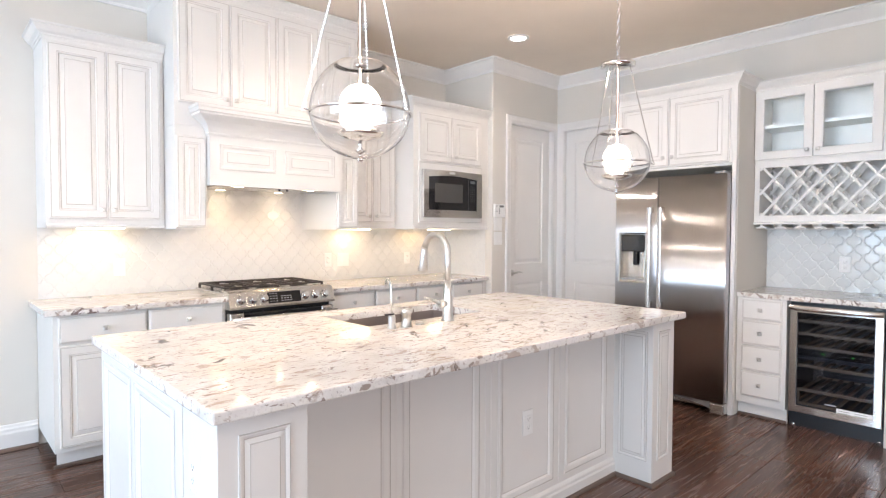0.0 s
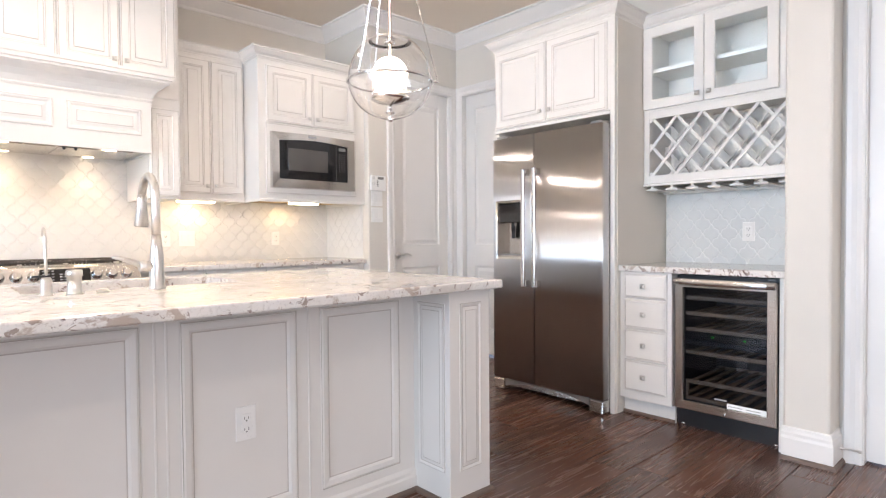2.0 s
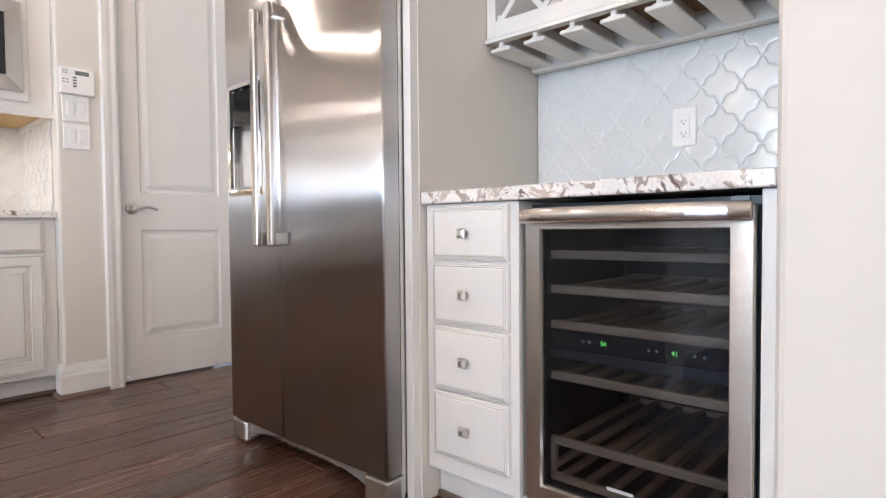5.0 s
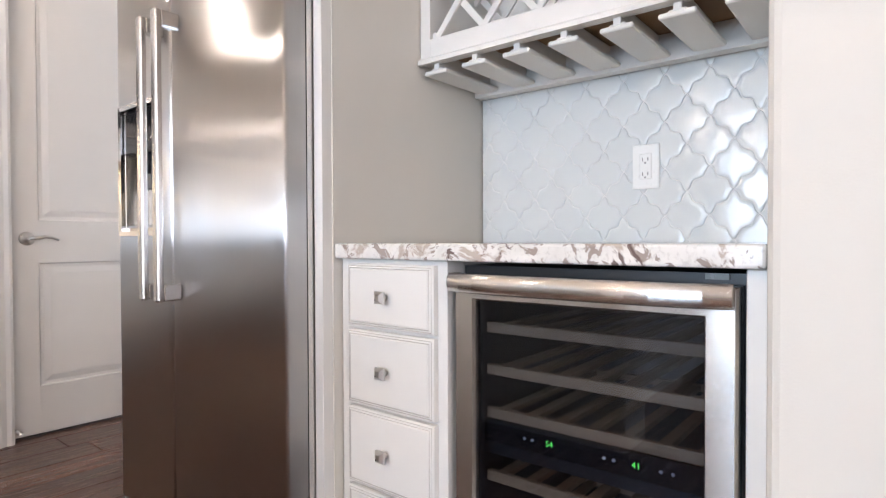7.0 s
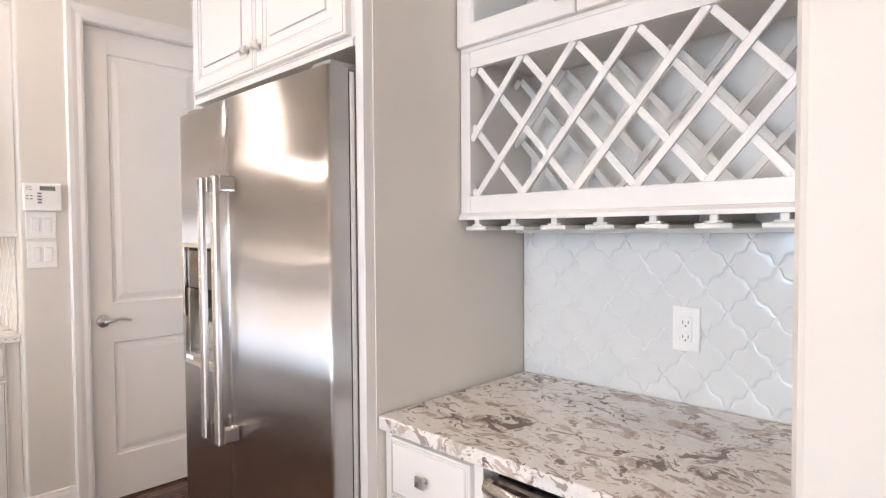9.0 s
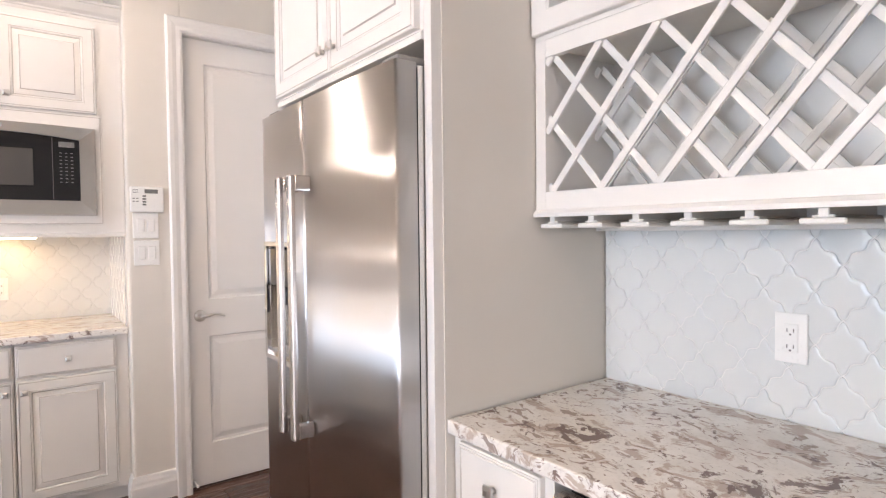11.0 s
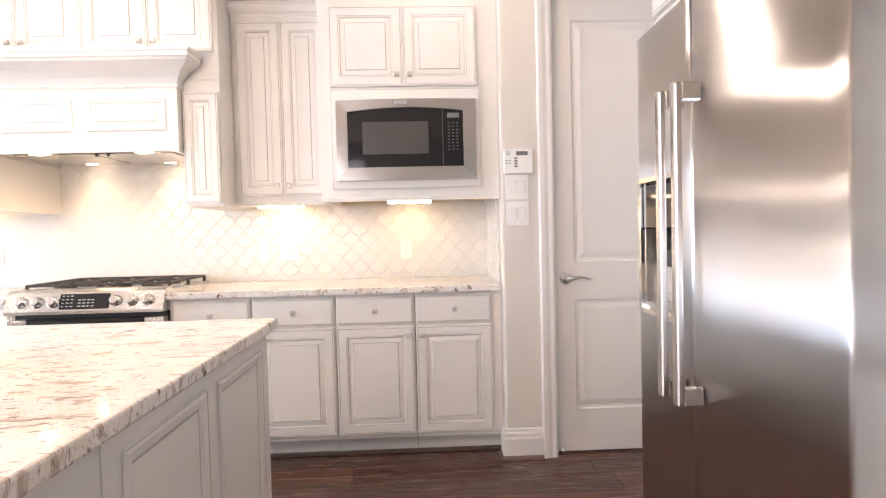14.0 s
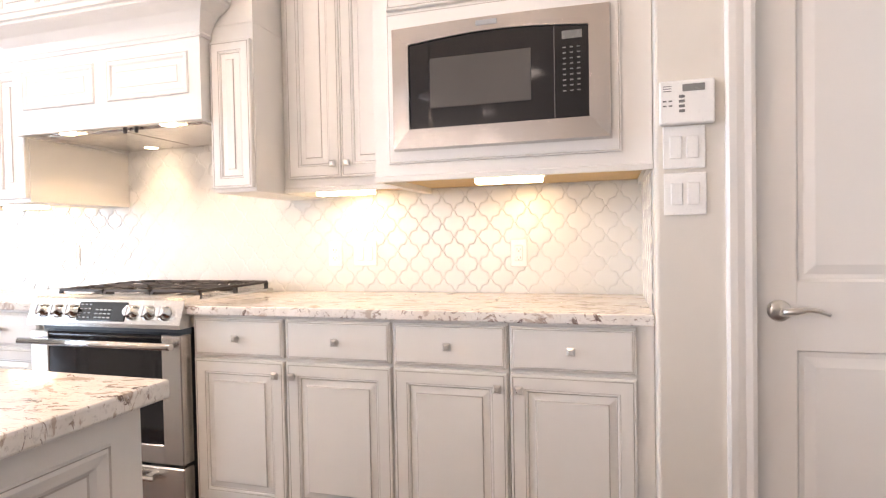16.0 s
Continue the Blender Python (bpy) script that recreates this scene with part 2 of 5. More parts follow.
class Shape:
    """Collects the faces of one mesh; each face carries a material slot."""

    def __init__(self):
        self.bm = bmesh.new()

    def quad(self, pts, slot=0):
        f = self.bm.faces.new([self.bm.verts.new(p) for p in pts])
        f.material_index = slot
        return f

    def box(self, x0, x1, y0, y1, z0, z1, bevel=0.0, slot=0, seg=1):
        m = Matrix.Translation(((x0 + x1) / 2, (y0 + y1) / 2, (z0 + z1) / 2)) @ Matrix.Diagonal((x1 - x0, y1 - y0, z1 - z0, 1))
        g = bmesh.ops.create_cube(self.bm, size=1, matrix=m)["verts"]
        faces = {f for v in g for f in v.link_faces}
        for f in faces:
            f.material_index = slot
        if bevel:
            edges = list({e for v in g for e in v.link_edges})
            bmesh.ops.bevel(self.bm, geom=edges, offset=bevel, segments=seg, profile=0.5, affect="EDGES", clamp_overlap=True)
        return self

    def turned(self, m, start):
        """Moves all verts made since start by m."""
        self.bm.verts.ensure_lookup_table()
        for v in self.bm.verts[start:]:
            v.co = m @ v.co
        return self

    def count(self):
        return len(self.bm.verts)

    def lathe(self, profile, m=None, n=24, slot=0, close=True):
        """Turns (radius, height) pairs round z."""
        m = m or Matrix()
        rings = []
        for r, z in profile:
            rings.append([self.bm.verts.new(m @ Vector((r * math.cos(2 * math.pi * i / n), r * math.sin(2 * math.pi * i / n), z))) for i in range(n)])
        for a, b in zip(rings, rings[1:]):
            for i in range(n):
                f = self.bm.faces.new((a[i], a[(i + 1) % n], b[(i + 1) % n], b[i]))
                f.material_index, f.smooth = slot, True
        if close:
            for ring, rev in ((rings[0], True), (rings[-1], False)):
                f = self.bm.faces.new(ring[::-1] if rev else ring)
                f.material_index = slot
        return self

    def tube(self, pts, r, n=10, slot=0, radii=None):
        pts = [Vector(p) for p in pts]
        rings, up = [], None
        for i, p in enumerate(pts):
            d = (pts[min(i + 1, len(pts) - 1)] - pts[max(i - 1, 0)]).normalized()
            if up is None:
                up = d.orthogonal().normalized()
            up = (up - d * up.dot(d)).normalized()
            side = d.cross(up)
            rr = radii[i] if radii else r
            rings.append([self.bm.verts.new(p + rr * (math.cos(2 * math.pi * k / n) * up + math.sin(2 * math.pi * k / n) * side)) for k in range(n)])
        for a, b in zip(rings, rings[1:]):
            for k in range(n):
                f = self.bm.faces.new((a[k], a[(k + 1) % n], b[(k + 1) % n], b[k]))
                f.smooth, f.material_index = True, slot
        self.bm.faces.new(rings[0][::-1]).material_index = slot
        self.bm.faces.new(rings[-1]).material_index = slot
        return self

    def sweep(self, profile, path, slot=0, closed=False, vertical=False):
        """Runs a profile of (out, up) pairs along a path in the plan, mitred; out is to the right of the way walked.
        vertical: the path lies in x and z, and up becomes the depth towards -y."""
        n = len(path)
        sides = []
        for i in range(n):
            dirs = []
            if i > 0 or closed:
                dirs.append((Vector(path[i]) - Vector(path[i - 1])).normalized())
            if i < n - 1 or closed:
                dirs.append((Vector(path[(i + 1) % n]) - Vector(path[i])).normalized())
            nor = [Vector((d.y, -d.x)) for d in dirs]
            s = nor[0] if len(nor) == 1 else (nor[0] + nor[1]) / (1 + nor[0].dot(nor[1]))
            sides.append(s)
        rings = []
        for p, s in zip(path, sides):
            q = [(p[0] + s.x * o, p[1] + s.y * o, u) for o, u in profile]
            rings.append([self.bm.verts.new((a, -c, b) if vertical else (a, b, c)) for a, b, c in q])
        k = len(profile)
        for i in range(n if closed else n - 1):
            a, b = rings[i], rings[(i + 1) % n]
            for j in range(k):
                f = self.bm.faces.new((a[j], b[j], b[(j + 1) % k], a[(j + 1) % k]))
                f.material_index = slot
        if not closed:
            self.bm.faces.new(rings[0]).material_index = slot
            self.bm.faces.new(rings[-1][::-1]).material_index = slot
        return self

    def panel(self, x0, x1, z0, z1, rings, y=0.0):
        """Nested rectangles on a front facing -y; rings are (inset, y, slot of the band that follows)."""
        loops = []
        for inset, dy, _ in rings:
            a, b, c, d = x0 + inset, x1 - inset, z0 + inset, z1 - inset
            loops.append([self.bm.verts.new(p) for p in ((a, y + dy, c), (b, y + dy, c), (b, y + dy, d), (a, y + dy, d))])
        for (la, lb), (_, _, slot) in zip(zip(loops, loops[1:]), rings):
            for i in range(4):
                self.bm.faces.new((la[i], la[(i + 1) % 4], lb[(i + 1) % 4], lb[i])).material_index = slot
        self.bm.faces.new(loops[-1]).material_index = 0
        return self

    def mesh(self, name, mats):
        bmesh.ops.recalc_face_normals(self.bm, faces=self.bm.faces)
        me = bpy.data.meshes.new(name)
        self.bm.to_mesh(me)
        self.bm.free()
        for m in mats if isinstance(mats, (list, tuple)) else [mats]:
            me.materials.append(m)
        return me


def thing(name, m, label, category, group="", kind=""):
    ob = new(name)
    ob.empty_display_size = 0.1
    ob.matrix_world = m
    return tagged(ob, label, category, group, kind)


def part(parent, name, shape, mats, at=None, label=""):
    me = shape if isinstance(shape, bpy.types.Mesh) else shape.mesh(name, mats)
    ob = new(name, me)
    ob.parent = parent
    if at is not None:
        ob.matrix_local = at
    return tagged(ob, label)


def solid(name, shape, mats, label, category, kind="", m=None):
    ob = new(name, shape.mesh(name, mats))
    if m is not None:
        ob.matrix_world = m
    return tagged(ob, label, category, kind=kind)


def on_range_wall(x, y):
    return pose(x, y, 0)


def on_fridge_wall(x, y):
    return pose(x, y, 0, 0, 0, -90)


# ---------- setting ----------
X_FRIDGE, Y_RANGE, CEILING = 6.45, 4.57, 2.97
X_W, Y_S = -2.6, -4.6

s = Shape().box(X_W - 0.16, 6.6, Y_S - 0.16, 4.72, -0.12, -0.012)
floor = solid("floor", s, FLOORWOOD, "dark brown wooden plank floor with fine joints", "floor", "structure")
s = Shape().box(X_W - 0.16, 6.6, Y_S - 0.16, 4.72, CEILING, CEILING + 0.12)
solid("ceiling", s, CEIL, "smooth beige painted ceiling with white crown moulding", "ceiling", "structure")

range_wall = solid("wall_range", Shape().box(X_W, 5.43, Y_RANGE, Y_RANGE + 0.14, 0, CEILING), WALL, "pale greige wall behind the range cabinets", "wall", "structure")
# pantry wall with a doorway from 5.70 to 6.37
s = Shape()
s.box(5.43, 5.70, 3.91, 4.60, 0, CEILING, 0.012, 0, 3)
s.box(5.695, 6.37, 3.912, 4.04, 2.41, CEILING)
s.box(6.37, 6.46, 3.91, 4.04, 0, CEILING)
s.box(5.695, 6.46, 4.5, 4.6, 0, CEILING)
solid("wall_pantry", s, WALL, "greige painted wall round the pantry door", "wall", "structure")
s = Shape()
s.box(X_FRIDGE, X_FRIDGE + 0.14, 0.70, 3.06, 0, CEILING)
s.box(X_FRIDGE, X_FRIDGE + 0.14, 3.06, 3.82, 2.41, CEILING)
s.box(X_FRIDGE, X_FRIDGE + 0.14, 3.82, 4.04, 0, CEILING)
fridge_wall = solid("wall_fridge", s, WALL, "greige painted wall behind the refrigerator", "wall", "structure")
s = Shape().box(5.79, 6.46, 0.725, 0.925, 0, CEILING, 0.018, 0, 3)
solid("wall_pier", s, WALL, "pale greige wall pier with rounded corners", "wall", "structure")
X_DOOR = 5.95
s = Shape()
s.box(X_DOOR, X_DOOR + 0.14, 0.63, 0.735, 0, CEILING)
s.box(X_DOOR, X_DOOR + 0.14, -0.23, 0.63, 2.41, CEILING)
s.box(X_DOOR, X_DOOR + 0.14, Y_S, -0.23, 0, CEILING)
solid("wall_east", s, WALL, "pale painted wall with a white door", "wall", "structure")


def window_wall(name, m, length, openings, label):
    """A wall along local x, its room side facing -y, with window openings (x0, x1, z0, z1)."""
    s = Shape()
    x = 0.0
    for x0, x1, z0, z1 in openings:
        s.box(x, x0, 0, 0.16, 0, CEILING)
        s.box(x0, x1, 0, 0.16, 0, z0)
        s.box(x0, x1, 0, 0.16, z1, CEILING)
        x = x1
    s.box(x, length, 0, 0.16, 0, CEILING)
    solid(name, s, WALL, label, "wall", "structure", m)
    for i, (x0, x1, z0, z1) in enumerate(openings):
        w = thing("window_" + name[-4:] + "_%d" % (i + 1), m, "white framed window with a clear pane", "window", kind="structure")
        f = Shape()
        f.sweep([(0, -0.10), (0, 0.012), (-0.05, 0.012), (-0.05, -0.10)], [(x0, z0), (x1, z0), (x1, z1), (x0, z1)], closed=True, vertical=True)
        f.box((x0 + x1) / 2 - 0.02, (x0 + x1) / 2 + 0.02, 0.04, 0.08, z0, z1)
        f.box(x0, x1, 0.045, 0.075, (z0 + z1) / 2 - 0.02, (z0 + z1) / 2 + 0.02)
        part(w, "frame", f, TRIM)
        p = part(w, "pane", Shape().box(x0, x1, 0.056, 0.062, z0, z1), PANE)
        p.visible_shadow = False


window_wall("wall_west", pose(X_W, Y_S, 0, 0, 0, 90), 9.4, [(4.2, 5.7, 0.6, 2.5), (5.95, 7.45, 0.6, 2.5)], "pale wall with tall windows")
window_wall("wall_south", pose(X_DOOR + 0.2, Y_S, 0, 0, 0, 180), 8.8, [(2.2, 3.6, 0.6, 2.5), (3.85, 5.25, 0.6, 2.5), (5.5, 6.9, 0.6, 2.5)], "pale wall with tall windows")
solid("ground", Shape().box(-600, 600, -600, 600, -0.5, -0.4), GRASS, "green lawn round the house", "ground", "structure")

CROWN = [(0, 0), (0, -0.115), (0.012, -0.115), (0.016, -0.095), (0.030, -0.080), (0.058, -0.050), (0.078, -0.026), (0.082, -0.018), (0.098, -0.014), (0.098, 0)]
ring = [(X_W, Y_S), (X_W, Y_RANGE), (5.43, Y_RANGE), (5.43, 3.91), (X_FRIDGE, 3.91), (X_FRIDGE, 0.925), (5.79, 0.925), (5.79, 0.725), (X_DOOR, 0.725), (X_DOOR, Y_S)]
solid("crown_trim", Shape().sweep([(o, CEILING - 0.001 + u) for o, u in CROWN], ring), TRIM, "white stepped crown moulding under the ceiling", "moulding", "structure")
BASE = [(0, 0), (0.018, 0), (0.018, 0.105), (0.014, 0.118), (0.014, 0.132), (0.009, 0.142), (0.007, 0.155), (0, 0.160)]
SHOEP = [(0.018, 0), (0.034, 0), (0.033, 0.010), (0.028, 0.017), (0.018, 0.020)]
runs = [[(X_W, Y_S), (X_W, Y_RANGE), (1.94, Y_RANGE)], [(5.43, 3.985), (5.43, 3.91), (5.622, 3.91)],
        [(5.79, 0.925), (5.79, 0.725), (X_DOOR, 0.725), (X_DOOR, 0.705)], [(X_FRIDGE, 3.905), (X_FRIDGE, 3.892)], [(X_DOOR, -0.31), (X_DOOR, Y_S)]]
b, q = Shape(), Shape()
for r in runs:
    b.sweep(BASE, r)
    q.sweep(SHOEP, r)
solid("baseboard", b, TRIM, "white moulded baseboard along the walls", "baseboard", "structure")
solid("shoe_trim", q, SHOE, "brown wooden shoe moulding at the floor", "moulding", "structure")

CASING = [(0, 0), (0, 0.012), (-0.012, 0.016), (-0.030, 0.014), (-0.050, 0.020), (-0.070, 0.022), (-0.078, 0.016), (-0.078, 0)]
FIELD = [(0, 0.0, 0), (0.006, 0.010, 0), (0.020, 0.011, 0), (0.048, 0.003, 0)]


def interior_door(name, m, w, h, label, lever_left=True, lever=True, hinges_right=True):
    """A two-panel door in its casing; local x along the wall, the face at y = 0, the slab set back."""
    d = thing(name, m, label, "door", kind="structure")
    c = Shape().sweep(CASING, [(0, 0), (0, h), (w, h), (w, 0)], vertical=True)
    c.box(-0.001, 0.004, 0, 0.13, 0, h).box(w - 0.004, w + 0.001, 0, 0.13, 0, h).box(0, w, 0, 0.13, h - 0.004, h + 0.001)
    part(d, "casing", c, TRIM)
    y0, st = 0.038, 0.115
    s = Shape().box(0.004, w - 0.004, y0 + 0.012, y0 + 0.036, 0.012, h - 0.006)
    zs = [0.012, 0.235, 0.82, 1.02, h - 0.13, h - 0.006]
    for x0, x1 in ((0.004, st), (w - st, w - 0.004)):
        s.box(x0, x1, y0, y0 + 0.013, 0.012, h - 0.006, 0.0015)
    for z0, z1 in ((zs[0], zs[1]), (zs[2], zs[3]), (zs[4], zs[5])):
        s.box(st - 0.001, w - st + 0.001, y0 + 0.0005, y0 + 0.013, z0, z1)
    for z0, z1 in ((zs[1], zs[2]), (zs[3], zs[4])):
        s.panel(st, w - st, z0, z1, FIELD, y0)
    part(d, "slab", s, TRIM)
    if lever:
        lx, sg = (0.068, 1) if lever_left else (w - 0.068, -1)
        s = Shape().lathe([(0.0, 0), (0.032, 0), (0.032, 0.006), (0.024, 0.012), (0.011, 0.014), (0.011, 0.045), (0.009, 0.05)], pose(lx, y0, 0.935, 90), 24)
        pts = [(lx, y0 - 0.043, 0.935), (lx + sg * 0.03, y0 - 0.046, 0.937), (lx + sg * 0.06, y0 - 0.046, 0.944), (lx + sg * 0.09, y0 - 0.044, 0.940), (lx + sg * 0.118, y0 - 0.042, 0.929)]
        s.tube(pts, 0.008, 10, 0, [0.010, 0.0095, 0.008, 0.007, 0.005])
        part(d, "lever", s, NICKEL, label="satin nickel door lever")
    hx = w - 0.002 if hinges_right else 0.002
    for z in (0.28, 1.22, h - 0.25):
        part(d, "hinge", Shape().lathe([(0.007, 0), (0.007, 0.1)], pose(hx, y0 - 0.004, z - 0.05), 10).box(hx - 0.014, hx + 0.014, y0 - 0.002, y0 + 0.004, z - 0.05, z + 0.05), TRIM)
    return d


interior_door("door_1", on_range_wall(5.70, 3.912), 0.67, 2.41, "white two-panel pantry door, closed, with nickel lever")
interior_door("door_2", on_fridge_wall(X_FRIDGE, 3.82), 0.76, 2.41, "white two-panel door beside the refrigerator, closed", lever=False, hinges_right=False)
interior_door("door_3", on_fridge_wall(X_DOOR, 0.63), 0.86, 2.41, "white two-panel door, closed, beside the wall pier", lever=False, hinges_right=False)
ds = thing("door_stop", pose(5.72, 3.948, 0.045), "small white spring door stop on the pantry door", "door stop")
part(ds, "spring", Shape().lathe([(0.008, 0), (0.008, 0.012), (0.004, 0.014), (0.004, 0.06), (0.008, 0.062), (0.007, 0.075)], pose(0, 0, 0, 90), 10), PLASTIC)
ds = thing("door_stop", pose(5.9, 0.708, 0.075), "spring door stop on the baseboard by the pier", "door stop")
part(ds, "spring", Shape().lathe([(0.008, 0), (0.008, 0.008), (0.004, 0.01), (0.004, 0.07), (0.008, 0.072), (0.007, 0.082)], pose(0, 0, 0, 90), 10), NICKEL)

# ---------- cabinet parts ----------
T = 0.020


def raised(frame_w=0.058):
    f = frame_w
    return [(0, 0, 0), (0, -T + 0.003, 0), (0.003, -T, 0), (0.0075, -T, 1), (0.009, -T + 0.002, 1), (0.011, -T, 0), (f - 0.010, -T, 1), (f - 0.008, -T + 0.002, 0),
            (f - 0.004, -T + 0.001, 0), (f, -T + 0.007, 1), (f + 0.0025, -T + 0.008, 0), (f + 0.025, -T + 0.0045, 1), (f + 0.0285, -T + 0.0006, 0)]


SLAB = [(0, 0, 0), (0, -T + 0.006, 0), (0.004, -T + 0.003, 1), (0.006, -T + 0.0035, 0), (0.009, -T + 0.001, 1), (0.0115, -T + 0.002, 0), (0.014, -T, 0)]
INSET = [(0, 0, 0), (0.004, -0.006, 1), (0.006, -0.005, 0), (0.018, -0.004, 0), (0.026, 0.001, 1), (0.029, 0.002, 0), (0.050, -0.002, 1), (0.053, -0.003, 0)]


def knob_mesh():
    s = Shape().lathe([(0.008, 0), (0.006, 0.004), (0.0055, 0.014)], pose(0, 0, 0, 90), 12)
    # a square head that slopes to a small flat face
    loops = [[s.bm.verts.new((h * i, y, h * j)) for i, j in ((-1, -1), (1, -1), (1, 1), (-1, 1))] for h, y in ((0.008, -0.012), (0.0135, -0.0145), (0.0135, -0.0195), (0.0125, -0.021), (0.0065, -0.0265))]
    for a, b in zip(loops, loops[1:]):
        for i in range(4):
            s.bm.faces.new((a[i], a[(i + 1) % 4], b[(i + 1) % 4], b[i]))
    s.bm.faces.new(loops[0][::-1])
    s.bm.faces.new(loops[-1])
    return s.mesh("knob", NICKEL)


KNOB = knob_mesh()


def front(cab, name, x0, x1, z0, z1, knob=None, rings=None, y=0.0):
    """A door or drawer front on a cabinet, with its knob at (x, z)."""
    rings = rings or raised()
    d = part(cab, name, Shape().panel(x0, x1, z0, z1, rings, y), [PAINT, GLAZE])
    if knob:
        part(d, "knob", KNOB, NICKEL, pose(knob[0], y - T, knob[1]), "square satin nickel knob")
    return d


CABCROWN = [(0, 0), (0.004, 0), (0.006, 0.012), (0.012, 0.014), (0.014, 0.022), (0.030, 0.034), (0.046, 0.056), (0.050, 0.064), (0.058, 0.066), (0.058, 0.078), (0, 0.078)]


def cabinet_crown(cab, path, z):
    part(cab, "crown", Shape().sweep([(o, z + u) for o, u in CABCROWN], path), PAINT)


# base cabinets
BASEFRONT = 3.985


def base_cabinet(x0, x1, doors, label, left_side=False):
    """doors: list of (x0, x1, knob side)."""
    cab = thing("base_cabinet", on_range_wall(x0, BASEFRONT), label, "cabinet", "base cabinets along the range wall")
    w = x1 - x0
    part(cab, "body", Shape().box(0, w, 0, 0.575, 0.105, 0.879, 0.001), PAINT)
    part(cab, "toe_kick", Shape().box(0.0 if not left_side else 0.02, w, 0.07, 0.09, 0, 0.105), PAINT)
    part(cab, "shoe", Shape().box(0, w, 0.054, 0.070, 0, 0.02, 0.004), SHOE)
    for a, b, side in doors:
        a, b = a - x0 + 0.004, b - x0 - 0.004
        front(cab, "drawer", a, b, 0.717, 0.866, ((a + b) / 2, 0.79), SLAB)
        front(cab, "door", a, b, 0.133, 0.704, (a + 0.03 if side == "l" else b - 0.03, 0.655))
    return cab


base_cabinet(1.945, 2.425, [(1.965, 2.425, "r")], "white glazed base cabinet with one door and drawer", True)
base_cabinet(2.427, 2.902, [(2.427, 2.890, "l")], "white glazed base cabinet with one door and drawer")
base_cabinet(3.690, 4.113, [(3.700, 4.111, "r")], "white glazed base cabinet with one door and drawer")
base_cabinet(4.115, 4.548, [(4.115, 4.546, "l")], "white glazed base cabinet with one door and drawer")
base_cabinet(4.550, 4.966, [(4.550, 4.964, "r")], "white glazed base cabinet with one door and drawer")
base_cabinet(4.968, 5.428, [(4.968, 5.378, "l")], "white glazed base cabinet with one door and drawer")


def slab_top(name, x0, x1, y0, y1, label, hole=None, stone=None):
    """A granite top 36 mm thick with eased edges; hole (x0, x1, y0, y1) for a sink."""
    s = Shape()
    if hole:
        a, b, c, d = hole
        s.box(x0, x1, y0, y1, 0.879, 0.915, 0.006, 0, 2)
        ob = solid(name, s, GRANITE, label, "countertop")
        bm = bmesh.new()
        bm.from_mesh(ob.data)
        top = max((f for f in bm.faces if f.normal.z > 0.99), key=lambda f: f.calc_area())
        low = max((f for f in bm.faces if f.normal.z < -0.99), key=lambda f: f.calc_area())
        outer_t, outer_l = list(top.verts), list(low.verts)
        bm.faces.remove(top)
        bm.faces.remove(low)
        rim = [(a, c), (b, c), (b, d), (a, d)]
        up = [bm.verts.new((x, y, 0.915)) for x, y in rim]
        dn = [bm.verts.new((x, y, 0.879)) for x, y in rim]
        for outer, inner in ((outer_t, up), (outer_l, dn)):
            near = [min(outer, key=lambda v: (v.co - Vector((cx, cy, v.co.z))).length) for cx, cy in ((x0, y0), (x1, y0), (x1, y1), (x0, y1))]
            for i in range(4):
                bm.faces.new((near[i], near[(i + 1) % 4], inner[(i + 1) % 4], inner[i]))
        for i in range(4):
            bm.faces.new((up[i], up[(i + 1) % 4], dn[(i + 1) % 4], dn[i]))
        bmesh.ops.recalc_face_normals(bm, faces=bm.faces)
        bm.to_mesh(ob.data)
        bm.free()
        return ob
    s.box(x0, x1, y0, y1, 0.879, 0.915, 0.005, 0, 2)
    return solid(name, s, stone or GRANITE, label, "countertop")


slab_top("granite_countertop", 1.90, 2.903, 3.945, 4.555, "polished white granite countertop with brown flecks")
slab_top("granite_countertop", 3.688, 5.428, 3.945, 4.555, "polished white granite countertop with brown flecks")

# ---------- upper cabinets on the range wall ----------
UPPER = 4.22


def upper_cabinet(name, x0, x1, y, z0, z1, doors, label, crown_path, rail=True):
    cab = thing(name, on_range_wall(x0, y), label, "cabinet", "upper cabinets on the range wall")
    w, dep = x1 - x0, Y_RANGE - y - 0.002
    part(cab, "body", Shape().box(0, w, 0, dep, z0 + 0.03, z1, 0.001).box(0, 0.018, 0, dep, z0, z0 + 0.03).box(w - 0.018, w, 0, dep, z0, z0 + 0.03), PAINT)
    if rail:
        part(cab, "light_rail", Shape().sweep([(0, z0), (0.008, z0), (0.010, z0 + 0.016), (0.006, z0 + 0.020), (0.006, z0 + 0.03), (-0.016, z0 + 0.03), (-0.016, z0)], [(0.0, 0.0), (w, 0.0)]), PAINT)
        part(cab, "underside", Shape().box(0.02, w - 0.02, 0.02, dep - 0.01, z0 + 0.024, z0 + 0.0295), RAWLIGHT)
    for a, b, c, d, k in doors:
        front(cab, "door", a - x0, b - x0, c, d, (k - x0, c + 0.055))
    if crown_path:
        cabinet_crown(cab, crown_path, z1 - 0.01)
    return cab


